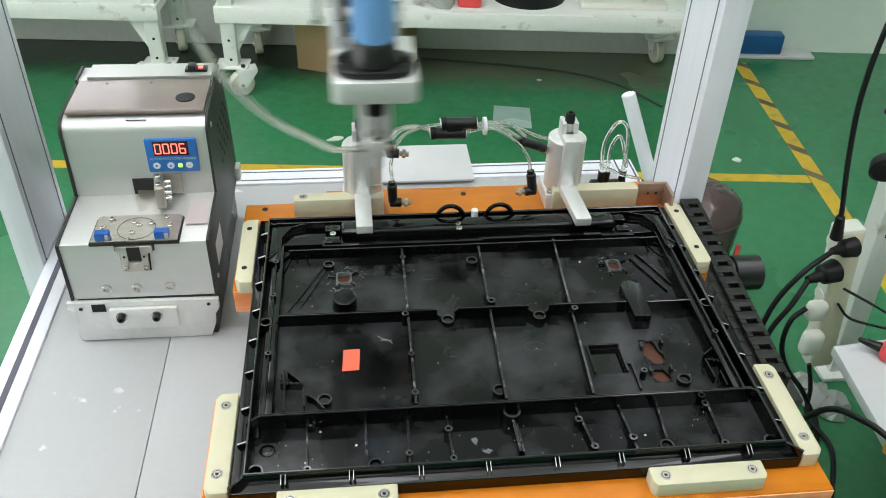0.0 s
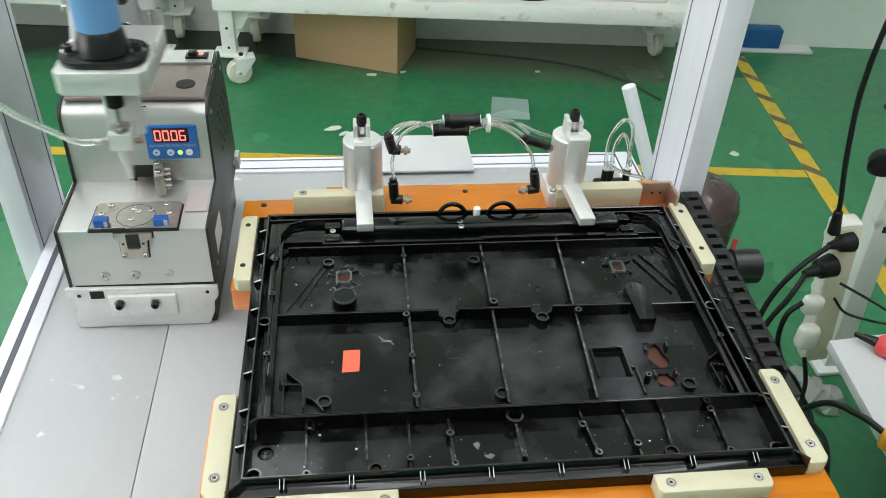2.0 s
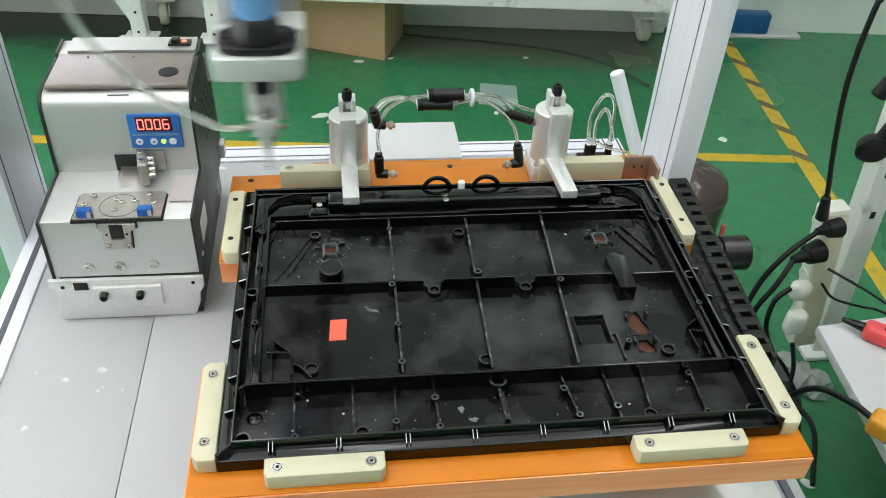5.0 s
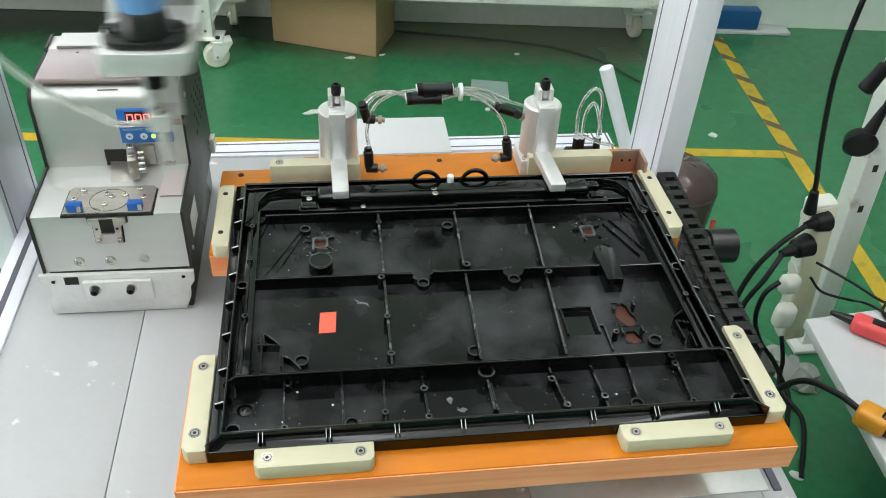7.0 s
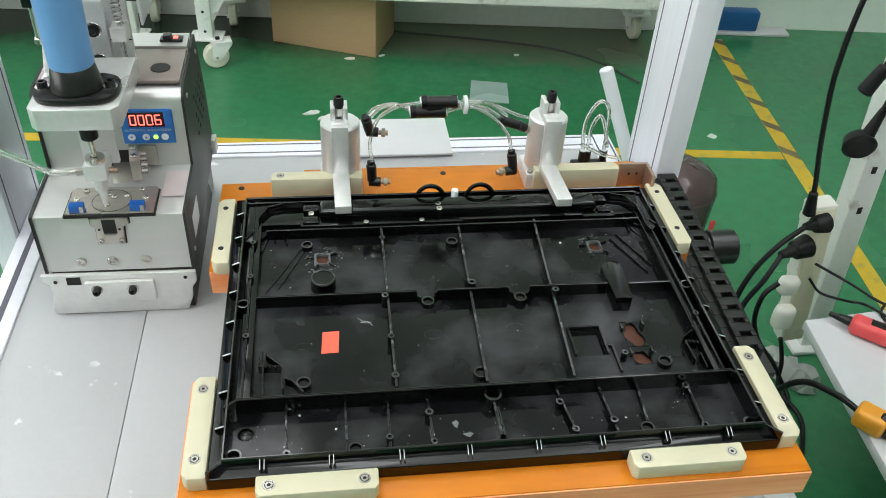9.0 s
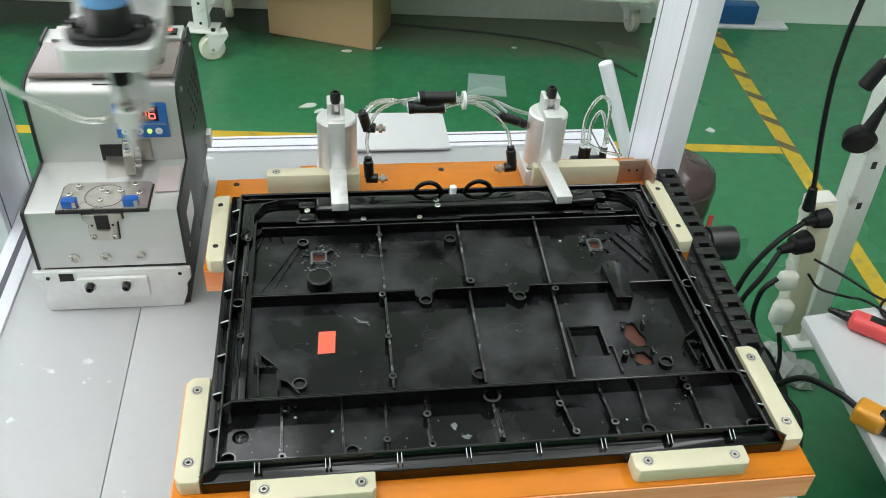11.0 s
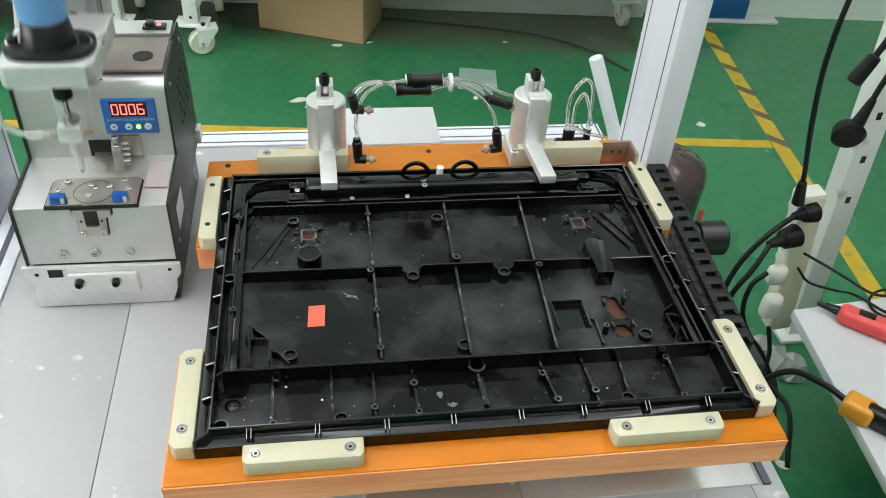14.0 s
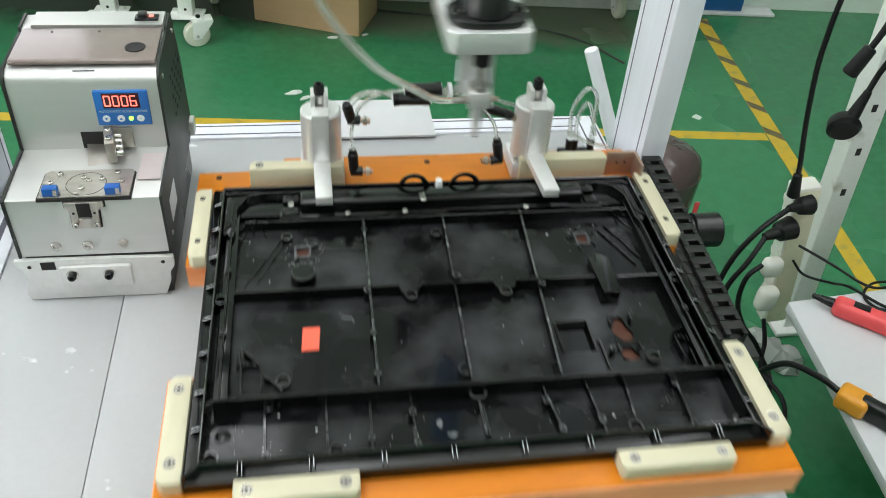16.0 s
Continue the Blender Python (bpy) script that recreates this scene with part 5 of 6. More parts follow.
for cx, cy in ((0.105, 0.211), (0.4045, 0.214)):
    bm = bmesh.new()
    for k in range(46):
        a, q = random.uniform(0, 6.28), random.gauss(0.0165, 0.0045)
        if q < 0.0125:
            continue
        x, y, w = cx + q * math.cos(a), cy + q * 1.1 * math.sin(a), random.uniform(0.0004, 0.0012)
        prism([(x + w * math.cos(a + b) * random.uniform(0.5, 1.8), y + w * 0.6 * math.sin(a + b)) for b in (0, 1.2, 2.5, 3.8, 5.0)], "z", ZF + 0.0001, ZF + 0.0003, bm=bm)
    tagged(part("rub_mark", bm, "smear", pn, "pale dust rubbed round the hole"), kind="stuff")
# round turret and slanted block
part("turret", cyl((0.1055, 0.165, ZF), (0.1055, 0.165, 0.8335), 0.0128, 0.0120, n=36, rim=0.0012), "black", pn, "short round turret")
bm = prism([(0.3955, 0.1095), (0.4130, 0.1095), (0.4187, 0.1660), (0.4160, 0.1725), (0.4100, 0.1752), (0.4022, 0.1730), (0.3965, 0.1665)], "z", ZF, 0.8382, bev=0.0008)
for vert in bm.verts:
    if vert.co.z > 0.83:
        vert.co.z -= (vert.co.y - 0.1095) * 0.10
part("slanted_block", bm, "black", pn, "slanted rectangular block")
# grey ring paints the highlight on the turret's rim
part("turret_ring", ring((0.1055, 0.165), 0.0118, 0.0108, 0.8336, 0.8342, 32), "rib_highlight", pn, "turret rim ring with its highlight put into grey")
# pocket walls
for a in ((0.342, 0.050, 0.342, 0.087), (0.374, 0.050, 0.374, 0.087), (0.342, 0.087, 0.374, 0.087), (0.380, 0.026, 0.380, 0.060), (0.380, 0.060, 0.374, 0.060)):
    wall(*a, 0.0020, ZF - 0.002, 0.8240, "pocket_wall")
for h in holes[:2]:
    x0, x1, y0, y1 = h
    frame_loop("hole_collar", (x0 - 0.002, x1 + 0.002, y0 - 0.002, y1 + 0.002), (x0 + 0.0002, x1 - 0.0002, y0 + 0.0002, y1 - 0.0002), ZF - 0.003, ZF + 0.0018, 0.0, "smear")
for pts in (((0.3965, 0.093), (0.4035, 0.093), (0.3985, 0.079), (0.3965, 0.077)), ((0.4165, 0.093), (0.4165, 0.071), (0.4125, 0.078), (0.4115, 0.088), (0.4075, 0.093)), ((0.3965, 0.072), (0.3965, 0.059), (0.4045, 0.059), (0.4000, 0.066)), ((0.4165, 0.066), (0.4165, 0.059), (0.4110, 0.059)), ((0.3965, 0.053), (0.4010, 0.053), (0.3985, 0.046), (0.3965, 0.044)), ((0.4145, 0.053), (0.4145, 0.042), (0.4118, 0.046), (0.4085, 0.053)), ((0.3965, 0.042), (0.3965, 0.0355), (0.4035, 0.0355), (0.3990, 0.038)), ((0.4145, 0.040), (0.4145, 0.0355), (0.4090, 0.0355), (0.4130, 0.037))):
    part("snap_edge", prism(pts, "z", ZF - 0.0028, ZF + 0.0006), "black", pn)
for x, y in ((0.3955, 0.083), (0.4180, 0.087), (0.4160, 0.050), (0.3950, 0.049)):
    part("snap_hook", prism([(x - 0.0012, y - 0.004), (x + 0.0012, y - 0.004), (x + 0.0008, y + 0.004), (x - 0.0008, y + 0.003)], "z", ZF, ZF + 0.006, bev=0.0004), "black_rib", pn)
part("pocket_floor", box(0.3425, 0.3735, 0.0505, 0.0865, ZP + 0.0008, ZP + 0.0018), "black", pn)
for cx, cy in ((0.105, 0.211), (0.4045, 0.214)):
    for k in range(5):
        a = 0.5 + 1.25 * k
        wall(cx + 0.010 * math.cos(a), cy + 0.011 * math.sin(a), cx + 0.017 * math.cos(a), cy + 0.018 * math.sin(a), 0.0016, ZF, ZF + 0.003, "web")
# corner plates with a slanting inner edge
for k, sx in ((0.0, 1), (0.504, -1)):
    edge = [(k + sx * 0.0674, 0.2960), (k + sx * 0.0469, 0.2880), (k + sx * 0.0371, 0.2688), (k + sx * 0.0371, 0.2280)]
    part("corner_plate", prism([(k + sx * 0.0245, 0.3015), (k + sx * 0.0674, 0.3015)] + edge + [(k + sx * 0.0245, 0.2280)], "z", ZF, 0.8340, bev=0.0008), "black", pn)
    for a, b in zip(edge, edge[1:]):
        wall(*a, *b, 0.0016, 0.8335, 0.8362)
    wall(k + sx * 0.0250, 0.232, k + sx * 0.0340, 0.244, 0.0018, 0.8335, 0.8362, "gusset")
# perforated lugs at the ends of the hinge cover
for x0, x1, lugs in ((0.0846, 0.1030, ((0.2785, 0.2925, 0.0905, 0.2860), (0.2563, 0.2690, 0.0900, 0.2630))), (0.4185, 0.4345, ((0.2800, 0.2960, 0.4280, 0.2885), (0.2600, 0.2715, 0.4280, 0.2655)))):
    for y0, y1, hx, hy in lugs:
        lug = part("lug", box(x0, x1, y0, y1, 0.8292, 0.8350, 0.0020, 2), "black", pn)
        part("lug_hole", cyl((hx, hy, 0.8350), (hx, hy, 0.8354), 0.0024, n=12), "dark", lug)
# corner webs
for a in ((0.4250, 0.2250, 0.4505, 0.1665), (0.4340, 0.2330, 0.4580, 0.1775), (0.4635, 0.245, 0.44, 0.262), (0.4635, 0.225, 0.444, 0.262), (0.452, 0.262, 0.450, 0.235), (0.0405, 0.245, 0.056, 0.262), (0.0405, 0.225, 0.052, 0.262), (0.050, 0.262, 0.055, 0.240), (0.060, 0.262, 0.068, 0.235)):
    wall(*a, 0.0012, ZF, 0.8250 if a[1] > 0.234 else 0.8224, "web")
for a in ((0.049, 0.070, 0.051, 0.018), (0.0455, 0.0527, 0.0665, 0.0512), (0.052, 0.067, 0.0665, 0.0515), (0.0665, 0.0515, 0.068, 0.0235), (0.0765, 0.0325, 0.086, 0.019), (0.070, 0.036, 0.0765, 0.0325)):
    wall(*a, 0.0013, ZF, 0.8290, "web")
for a in ((0.452, 0.061, 0.4625, 0.069), (0.451, 0.055, 0.4625, 0.052), (0.460, 0.038, 0.460, 0.0195), (0.451, 0.055, 0.452, 0.030)):
    wall(*a, 0.0013, ZF, 0.8290, "web")
for x, y in ((0.0465, 0.061), (0.0465, 0.0565), (0.056, 0.050), (0.0615, 0.0495), (0.0665, 0.049), (0.0525, 0.0505), (0.4535, 0.0525), (0.4575, 0.0515), (0.4615, 0.0505)):
    wall(x, y - 0.0018, x, y + 0.0018, 0.0010, 0.8255, 0.8305, "web")
# gussets between the rim's ridge and its outer lip


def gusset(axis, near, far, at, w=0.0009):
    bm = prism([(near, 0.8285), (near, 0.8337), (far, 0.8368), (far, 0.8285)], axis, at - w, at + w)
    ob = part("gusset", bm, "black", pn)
    # sloping top takes the pale colour that paints its glint
    ob.data.materials.append(M["gusset_glint"])
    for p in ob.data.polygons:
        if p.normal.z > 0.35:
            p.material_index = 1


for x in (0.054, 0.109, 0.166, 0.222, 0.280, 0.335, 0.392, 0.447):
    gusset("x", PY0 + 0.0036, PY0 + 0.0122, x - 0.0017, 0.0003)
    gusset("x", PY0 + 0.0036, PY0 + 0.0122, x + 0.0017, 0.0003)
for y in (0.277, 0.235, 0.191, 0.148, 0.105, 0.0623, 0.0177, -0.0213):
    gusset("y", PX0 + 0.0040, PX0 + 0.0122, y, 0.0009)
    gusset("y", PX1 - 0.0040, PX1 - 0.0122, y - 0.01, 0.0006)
for a in ((PX0 + 0.001, PY0 + 0.001, PX0 + 0.014, PY0 + 0.014), (PX1 - 0.001, PY0 + 0.001, PX1 - 0.014, PY0 + 0.014), (0.020, -0.001, 0.032, 0.008), (0.4845, -0.001, 0.474, 0.008)):
    wall(*a, 0.0022, 0.829, 0.8376, "gusset")
bm = bmesh.new()
bmesh.ops.create_uvsphere(bm, u_segments=24, v_segments=12, radius=0.0085, matrix=Matrix.Translation((0.0375, -0.018, ZF)) @ Matrix.Diagonal((0.8, 0.8, 0.2, 1)))
part("dome", bm, "black", pn, "low moulded dome")
part("sticker", prism([(0.1035, 0.1005), (0.1195, 0.1010), (0.1180, 0.0725), (0.1020, 0.0720)], "z", ZF + 0.0001, ZF + 0.0004), "red_label", pn, "fluorescent red rectangular sticker")
# driven screws along the hinge cover
for x, y, z in ((0.0941, 0.2740, 0.8330), (0.236, 0.2660, 0.8405), (0.2355, 0.2750, 0.8405)):
    part("driven_screw", screw((x, y, z), 0.0036, 0.0022, n=14), "steel", pn, "bright driven screw")

# ---- cable chain and motor beside the slide ----
ch = thing("cable_chain", (0.58, 0.2, ZT), "black plastic cable drag chain on the table", "cable chain")
for i in range(1, 17):
    y = 0.06 + i * 0.0215
    x = 0.5600 + 0.018 * (y - 0.06) / 0.33
    bm = box(x - 0.017, x + 0.017, y, y + 0.0210, ZT + 0.004, ZT + 0.036, 0.0012)
    box(x - 0.0085, x + 0.0172, y + 0.0075, y + 0.0208, ZT + 0.036, ZT + 0.0435, 0.0010, bm=bm)
    box(x - 0.0085, x - 0.0015, y, y + 0.0077, ZT + 0.036, ZT + 0.0433, 0.0006, bm=bm)
    box(x + 0.0115, x + 0.0170, y, y + 0.0077, ZT + 0.036, ZT + 0.0433, 0.0006, bm=bm)
    part("chain_link", bm, "chain", ch)
mt = thing("drive_motor", (0.62, 0.318, ZT - 0.03), "black round motor beside the cable chain", "motor")
part("body", cyl((0.6125, 0.318, ZT - 0.006), (0.652, 0.318, ZT - 0.006), 0.0235, n=32, rim=0.002), "black_matt", mt)
part("flange", cyl((0.6035, 0.318, ZT - 0.006), (0.6125, 0.318, ZT - 0.006), 0.0205, n=32), "black_matt", mt)
solid("chain_tray", box(0.556, 0.604, 0.082, 0.423, ZT - 0.004, ZT + 0.0035, 0.0005), "black_metal", "narrow black steel tray fixed to the table side", "tray")
# strip laid on the table paints the shade of an open slot
solid("slot_cover", box(0.5350, 0.5425, -0.068, -0.012, ZT + 0.0002, ZT + 0.003), "slot", "dark strip painted as the shade in a table slot", "strip")

# ---- driving head ----
HY = 0.256
hd = thing("driving_head", (0.154, HY, 0.957), "screwdriving head with blue electric driver on an aluminium bracket", "driving head")
HX = 0.154
blk = part("mount_block", prism([(HX - 0.042, 0.228), (HX - 0.035, 0.221), (HX + 0.035, 0.221), (HX + 0.042, 0.228), (HX + 0.042, 0.332), (HX - 0.042, 0.332)], "z", 0.957, 0.9795, bev=0.0010), "alu", hd, "machined aluminium mounting block")
fl = part("flange", prism([(HX + 0.040 * math.copysign(abs(math.cos(a)) ** 0.55, math.cos(a)), HY + 0.0285 * math.copysign(abs(math.sin(a)) ** 0.8, math.sin(a))) for a in (2 * math.pi * i / 40 for i in range(40))], "z", 0.9797, 0.9865, bev=0.0012), "black_matt", hd, "black oval driver flange")
for dx in (-0.0315, 0.0315):
    part("flange_washer", cyl((HX + dx, HY - 0.002, 0.9866), (HX + dx, HY - 0.002, 0.9878), 0.0068, n=20), "steel", fl)
    part("flange_screw", screw((HX + dx, HY - 0.002, 0.9878), 0.0050, 0.0055, n=18), "black_matt", fl)
part("nose_cone", cyl((HX, HY, 0.9866), (HX, HY, 1.0100), 0.0245, 0.0205, n=40, rim=0.001), "black_matt", hd, "black driver nose cone")
part("driver_body", cyl((HX, HY, 1.0102), (HX - 0.0, HY, 1.190), 0.0208, 0.0220, n=48, rim=0.001), "blue_body", hd, "light blue electric screwdriver body")
part("driver_cap", cyl((HX, HY, 1.1902), (HX, HY, 1.215), 0.0220, 0.017, n=40, rim=0.002), "black_matt", hd)
part("bit_holder", cyl((HX, HY, 0.9445), (HX, HY, 0.9568), 0.0105, 0.0150, n=24, rim=0.001), "black_matt", hd, "black bit holder")
part("bit_collar", cyl((HX, HY, 0.9280), (HX, HY, 0.9445), 0.0085, 0.0088, n=24, rim=0.001), "rubber", hd)
part("bit_shaft", cyl((HX, HY, 0.8950), (HX, HY, 0.9280), 0.0028, n=14), "steel", hd)
ad = part("suction_block", box(HX - 0.0115, HX + 0.0115, HY - 0.0115, HY + 0.0115, 0.8830, 0.9010, 0.0015), "alu", hd, "aluminium suction block")
part("bearing", ring((HX, HY), 0.0098, 0.0042, 0.9010, 0.9060, 28), "steel", ad)
part("suction_sleeve", cyl((HX, HY, 0.8660), (HX, HY, 0.8832), 0.0068, n=24, rim=0.0008), "alu", ad)
part("suction_nozzle", cyl((HX, HY, 0.8440), (HX, HY, 0.8660), 0.0022, 0.0048, n=20), "alu", ad, "steel suction nozzle")
part("nozzle_tip", cyl((HX, HY, 0.8425), (HX, HY, 0.8440), 0.0018, 0.0022, n=16), "dark", ad)
part("hose_fitting", cyl((HX - 0.0115, HY - 0.003, 0.8905), (HX - 0.0205, HY - 0.004, 0.8900), 0.0040, n=8), "nickel", ad)
part("hose_barb", cyl((HX - 0.0205, HY - 0.004, 0.8900), (HX - 0.0275, HY - 0.004, 0.8898), 0.0032, n=12), "steel", ad)
part("side_screw", screw((HX + 0.0115, HY, 0.8885), 0.0030, 0.0080, (1, 0, 0), 12), "bronze", ad)
arm = part("support_arm", box(HX - 0.018, HX + 0.018, HY + 0.0205, HY + 0.0265, 0.884, 0.9568, 0.001), "alu_matt", hd, "aluminium arm that carries the suction block")
part("arm_foot", box(HX - 0.0105, HX + 0.0105, HY + 0.0118, HY + 0.0205, 0.884, 0.9000, 0.001), "alu_matt", arm)
part("arm_screw", screw((HX + 0.020, HY + 0.022, 0.948), 0.0032, 0.006, (1, 0, 0), 12), "steel", arm)
# rear plate, slide rail, stop parts: this group stands back from the driver
BACK = Vector((0, 0.064, -0.038))
ORIGIN[hd.name] = ORIGIN[hd.name] - BACK
bp = part("rear_plate", box(HX - 0.043, HX + 0.034, 0.3005, 0.3085, 0.995, 1.28, 0.0015), "alu_matt", hd, "aluminium rear plate")
part("plate_joint", box(HX - 0.0432, HX + 0.0342, 0.2998, 0.3006, 1.0215, 1.0225), "dark", bp)
part("slide_rail", box(HX - 0.030, HX - 0.018, 0.288, 0.3004, 1.005, 1.24, 0.001), "steel", hd, "steel linear rail")
for z in (1.018, 1.046):
    part("rail_screw", screw((HX - 0.024, 0.2879, z), 0.0042, 0.003, (0, -1, 0), 14), "black_matt", hd)
part("stop_block", box(HX - 0.047, HX - 0.034, 0.283, 0.3004, 1.042, 1.058, 0.001), "alu", hd)
part("clamp_band", box(HX - 0.052, HX - 0.020, 0.250, 0.285, 1.078, 1.094, 0.002), "black_matt", hd)
part("guide_rod", cyl((HX - 0.056, 0.288, 1.03), (HX - 0.056, 0.288, 1.10), 0.0030, n=14), "steel", hd, "thin steel guide rod")
part("rod_nut", cyl((HX - 0.056, 0.288, 1.024), (HX - 0.056, 0.288, 1.031), 0.0052, n=14, rim=0.001), "steel", hd)
part("black_bracket", box(HX - 0.066, HX - 0.044, 0.278, 0.300, 1.078, 1.13, 0.003), "black_matt", hd)
part("guide_rod", cyl((HX + 0.027, 0.287, 0.996), (HX + 0.027, 0.287, 1.05), 0.0026, n=12), "steel", hd)
part("rod_nut", cyl((HX + 0.027, 0.287, 0.990), (HX + 0.027, 0.287, 0.997), 0.0046, n=12), "nickel", hd)
part("rod_block", box(HX + 0.018, HX + 0.034, 0.280, 0.3004, 1.028, 1.044, 0.001), "alu", hd)
spring = [(HX + 0.027 + 0.0045 * math.cos(2 * math.pi * i / 6), 0.287 + 0.0045 * math.sin(2 * math.pi * i / 6), 1.046 + 0.0008 * i) for i in range(80)]
part("spring", tube(spring, 0.0008, n=5, per=1), "steel", hd, "coil spring")
part("side_plate", box(HX + 0.049, HX + 0.052, 0.286, 0.35, 1.044, 1.2, 0.001), "alu_matt", hd)
part("carriage", box(HX - 0.05, HX + 0.05, 0.3088, 0.345, 1.06, 1.30, 0.003), "black_matt", hd)
ORIGIN[hd.name] = ORIGIN[hd.name] + BACK
cheek = part("side_cheek", prism([(0.300, 0.9797), (0.3640, 0.9797), (0.3640, 1.24), (0.338, 1.24), (0.338, 1.060), (0.325, 1.020)], "x", HX - 0.0425, HX - 0.0355, bev=0.0008), "alu_matt", hd, "aluminium cheek that joins block and rear plate")
part("cheek_joint", box(HX - 0.0428, HX - 0.0352, 0.3375, 0.3644, 1.0465, 1.0475), "dark", cheek)
slot = part("bolt_plate", box(HX - 0.0125, HX + 0.0125, 0.3560, 0.3642, 0.950, 1.030, 0.003), "alu_matt", hd, "aluminium plate with two large bolts")
for z in (0.964, 0.999):
    part("bolt_ring", cyl((HX - 0.001, 0.3562, z), (HX - 0.001, 0.3545, z), 0.0085, n=24, rim=0.0005), "steel", slot)
    part("large_bolt", screw((HX - 0.001, 0.3545, z), 0.0068, 0.0030, (0, -1, 0), 20), "black_matt", slot)
# vacuum hose
HOSE = [(HX - 0.0260, 0.252, 0.8898), (0.1100, 0.252, 0.8905), (0.0878, 0.256, 0.9003), (0.051, 0.26, 0.9209), (0.0197, 0.26, 0.9533), (-0.0038, 0.26, 0.9889), (-0.0178, 0.26, 1.0253), (-0.0258, 0.26, 1.0596), (-0.029, 0.262, 1.10), (-0.026, 0.27, 1.16), (-0.01, 0.29, 1.24)]
part("vacuum_hose", tube(HOSE, 0.0034, n=14), "hose_dull", hd, "milky clear vacuum hose")


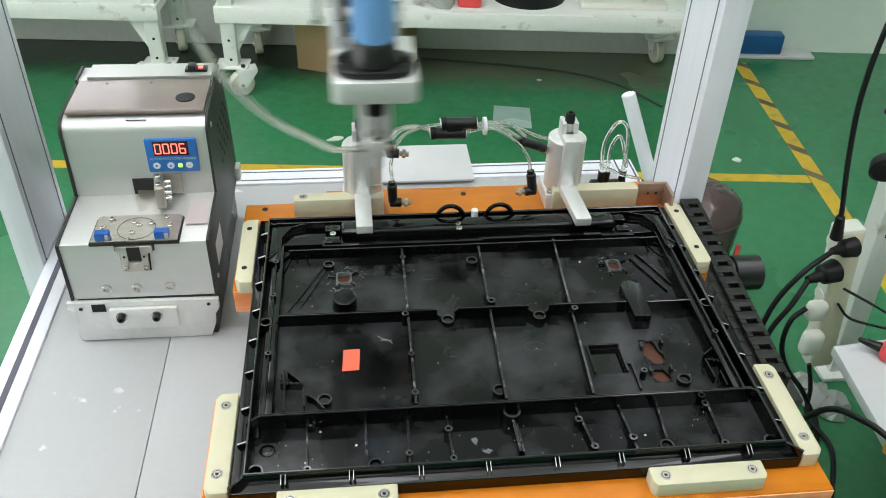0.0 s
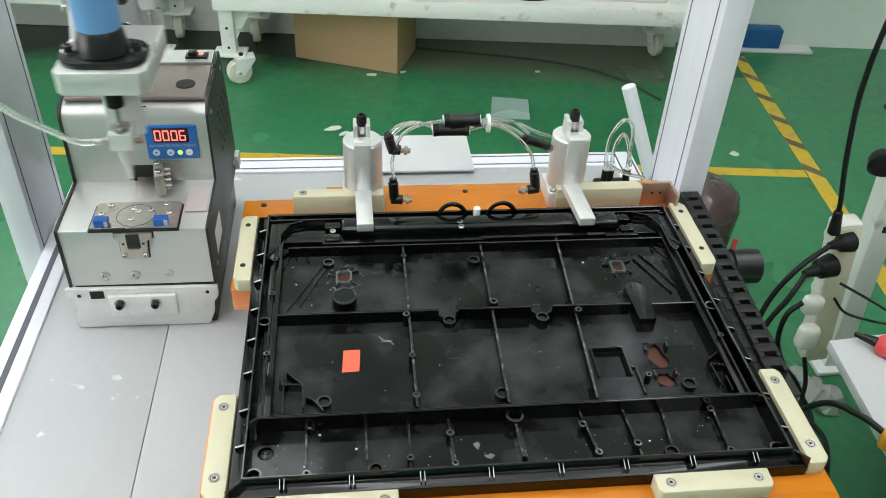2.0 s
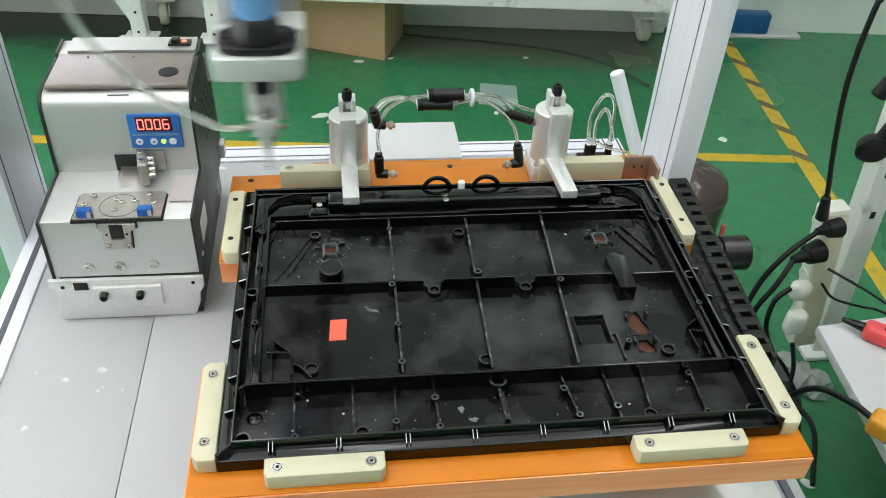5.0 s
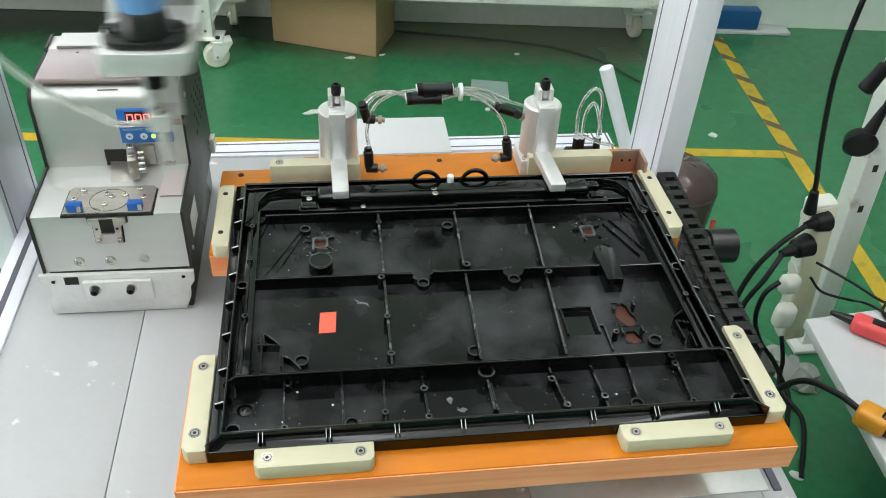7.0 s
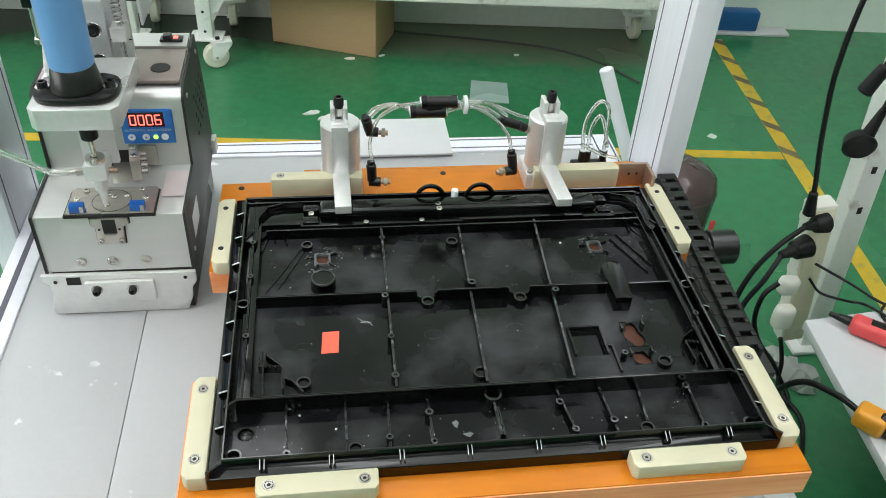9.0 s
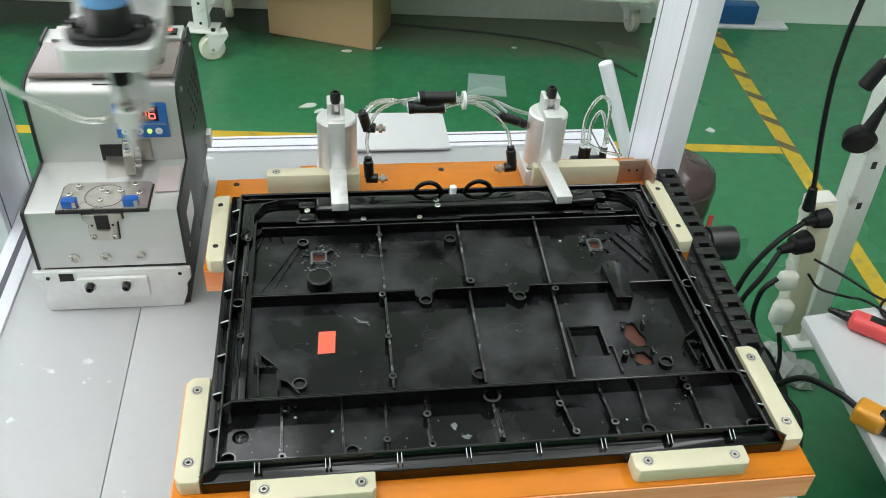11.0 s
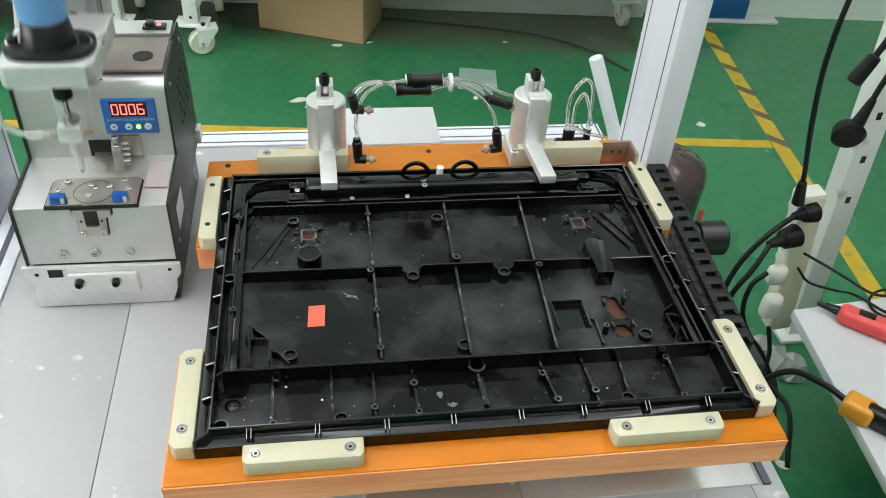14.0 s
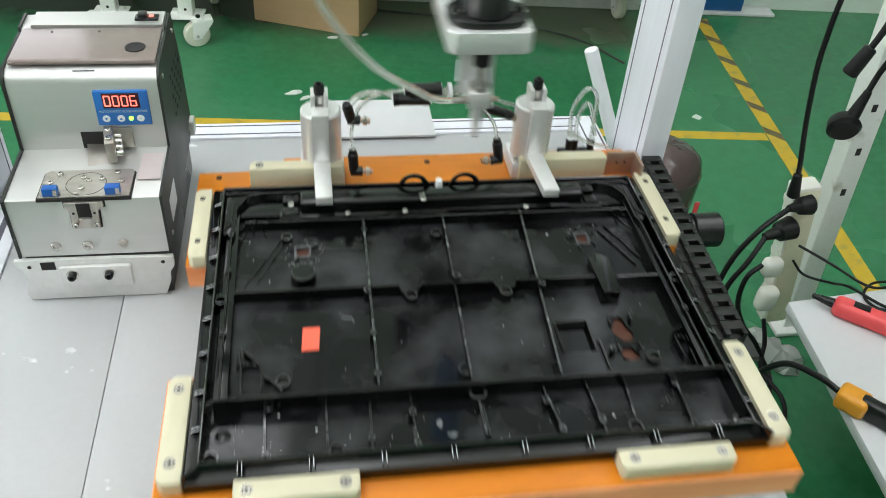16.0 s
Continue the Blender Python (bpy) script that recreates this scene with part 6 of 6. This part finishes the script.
# ---- what moves ----
HEAD = [
    (0.0, 0.144, 1.015), (0.1, 0.213, 1.015), (0.2, 0.280, 1.015), (0.3, 0.345, 1.014), (0.4, 0.393, 1.008), (0.5, 0.409, 0.988), (0.6, 0.410, 0.962), (0.75, 0.410, 0.957), (1.0, 0.410, 0.9555), (1.05, 0.410, 0.970), (1.15, 0.405, 1.008), (1.2, 0.386, 1.015), (1.3, 0.325, 1.015), (1.4, 0.258, 1.015), (1.5, 0.193, 1.015), (1.6, 0.128, 1.015), (1.7, 0.062, 1.015),
    (1.8, -0.006, 1.015), (1.9, -0.068, 1.015), (2.0, -0.112, 1.015), (2.1, -0.1225, 1.004), (2.2, -0.123, 0.972), (2.3, -0.123, 0.961), (2.38, -0.123, 0.964), (2.5, -0.123, 1.004), (2.6, -0.115, 1.015), (2.7, -0.062, 1.015), (2.8, 0.004, 1.015), (2.9, 0.070, 1.015), (3.0, 0.1345, 1.013), (3.1, 0.152, 0.996), (3.2, 0.154, 0.966), (3.3, 0.154, 0.958), (3.55, 0.154, 0.956), (3.65, 0.154, 0.972), (3.72, 0.150, 1.004), (3.8, 0.108, 1.015), (3.9, 0.038, 1.015), (4.0, -0.030, 1.015), (4.1, -0.088, 1.015), (4.2, -0.120, 1.011),
    (4.32, -0.123, 0.975), (4.45, -0.123, 0.961), (4.58, -0.123, 0.975), (4.7, -0.121, 1.012), (4.8, -0.085, 1.015), (5.0, 0.045, 1.015), (5.15, 0.130, 1.012), (5.25, 0.153, 0.990), (5.35, 0.154, 0.960), (5.65, 0.154, 0.956), (5.75, 0.154, 0.995), (5.85, 0.110, 1.015), (6.1, -0.060, 1.015), (6.2, -0.110, 1.015),
    (6.3, -0.122, 1.010), (6.4, -0.123, 0.985), (6.5, -0.123, 0.960), (6.6, -0.123, 0.961), (6.7, -0.123, 0.985), (6.8, -0.122, 1.011), (6.9, -0.102, 1.015), (7.0, -0.0465, 1.016), (7.1, 0.020, 1.015), (7.2, 0.086, 1.015), (7.3, 0.152, 1.015), (7.4, 0.203, 1.009), (7.5, 0.214, 0.989), (7.6, 0.2155, 0.970), (7.7, 0.2155, 0.966), (7.85, 0.2155, 0.965), (7.93, 0.2155, 0.971), (8.0, 0.2155, 0.988), (8.1, 0.203, 1.013), (8.2, 0.150, 1.015), (8.3, 0.090, 1.015), (8.4, 0.035, 1.015), (8.5, -0.0248, 1.016), (8.6, -0.082, 1.015), (8.7, -0.118, 1.005), (8.8, -0.1225, 0.975), (8.9, -0.1225, 0.961), (9.0, -0.1225, 0.961), (9.1, -0.1225, 0.985), (9.2, -0.121, 1.012),
    (9.3, -0.085, 1.015), (9.5, 0.045, 1.015), (9.7, 0.175, 1.015), (9.85, 0.213, 0.990), (9.95, 0.2155, 0.966), (10.35, 0.2155, 0.965), (10.45, 0.2155, 0.995), (10.6, 0.165, 1.015), (10.8, 0.040, 1.015), (11.0, -0.075, 1.015), (11.15, -0.119, 1.015),
    (11.3, -0.123, 1.008), (11.4, -0.123, 0.975), (11.5, -0.1235, 0.961), (11.6, -0.123, 0.962), (11.7, -0.123, 0.990), (11.8, -0.120, 1.013), (11.9, -0.056, 1.015), (12.0, 0.012, 1.015), (12.1, 0.078, 1.015), (12.2, 0.144, 1.015), (12.3, 0.210, 1.015), (12.4, 0.278, 1.015), (12.5, 0.341, 1.014), (12.6, 0.3465, 0.990), (12.7, 0.347, 0.965), (12.8, 0.347, 0.960), (13.0, 0.347, 0.959), (13.1, 0.346, 0.990), (13.2, 0.312, 1.014), (13.3, 0.252, 1.015), (13.4, 0.188, 1.015), (13.5, 0.1223, 1.015), (13.6, 0.058, 1.015), (13.7, -0.008, 1.015), (13.8, -0.072, 1.015), (13.9, -0.114, 1.012), (14.0, -0.1215, 0.995), (14.1, -0.1235, 0.965), (14.2, -0.1235, 0.961), (14.3, -0.1235, 0.975), (14.4, -0.1230, 1.008), (14.5, -0.1055, 1.015), (14.6, -0.045, 1.015), (14.7, 0.018, 1.015), (14.8, 0.078, 1.015), (14.9, 0.132, 1.015), (15.0, 0.1868, 1.015), (15.1, 0.252, 1.015), (15.2, 0.315, 1.015), (15.3, 0.346, 1.001), (15.4, 0.349, 0.970), (15.5, 0.3495, 0.962), (15.7, 0.3495, 0.961), (15.8, 0.349, 0.985), (15.9, 0.338, 1.012), (16.0, 0.293, 1.015),
]
SLIDE = [(0.0, -0.0134), (1.08, -0.0134), (1.16, -0.016), (1.28, -0.027), (1.36, -0.0293), (3.66, -0.0293), (3.72, -0.026), (3.82, -0.004), (3.9, 0.0), (8.03, 0.0), (8.1, -0.004), (8.2, -0.022), (8.28, -0.0264), (9.2, -0.0264), (9.4, -0.0285), (13.06, -0.0288), (13.12, -0.025), (13.22, -0.004), (13.3, 0.0009), (15.86, 0.0009), (15.9, -0.0012), (15.94, -0.013), (16.0, -0.040)]


def between(rows, t):
    """The values of keyed rows at a time, straight from row to row."""
    for p, q in zip(rows, rows[1:]):
        if p[0] <= t <= q[0]:
            k = (t - p[0]) / (q[0] - p[0])
            return [a + (b - a) * k for a, b in zip(p[1:], q[1:])]
    return list(rows[-1][1:])


# screws: when each is picked from the feeder, and when it sits in the cover
DRIVES = [(None, 0.75), (2.34, 3.30), (4.45, 5.40), (6.55, 7.70), (8.95, 9.98), (11.55, 12.80), (14.20, 15.48)]
SEAT = 0.8330  # foot of a seated screw head
loose = []
for pick, drop in DRIVES:
    bm = screw((0, 0, 0), 0.0031, 0.0020, n=14)
    cyl((0, 0, -0.005), (0, 0, 0.0), 0.0013, n=10, bm=bm)
    loose.append(solid("machine_screw", bm, "steel", "small bright steel screw driven into the black cover", "screw", group="screws from the feeder"))


def screw_rows(pick, drop):
    """In the feeder's hopper, at its pick-up, under the nozzle, then in the sliding cover."""
    rows = []
    if pick:
        rows += [(0.0, pose(-0.118, 0.31, 0.80)), (pick - 0.14, pose(-0.118, 0.31, 0.80))]
        rows += [(pick - 0.04, pose(between(HEAD, pick)[0], HY, 0.8445))]
    start = pick or 0.0
    for t in sorted({start, *[h[0] for h in HEAD if start < h[0] < drop - 0.12]}):
        x, z = between(HEAD, t)
        rows.append((t, pose(x, HY, z - 0.1200)))
    x = between(HEAD, drop)[0]
    y = HY - between(SLIDE, drop)[0]
    for t in sorted({drop, 16.0, *[q[0] for q in SLIDE if q[0] > drop]}):
        rows.append((t, pose(x, y + between(SLIDE, t)[0], SEAT - 0.005)))
    return rows


def motions():
    walk(hd, [(t, pose(x, HY, z)) for t, x, z in HEAD])
    walk(fx, [(t, pose(0.25, 0.11 + d, 0.785)) for t, d in SLIDE])
    walk(pn, [(t, pose(0.25, 0.118 + d, ZP)) for t, d in SLIDE])
    for ob, (pick, drop) in zip(loose, DRIVES):
        walk(ob, screw_rows(pick, drop))


motions()
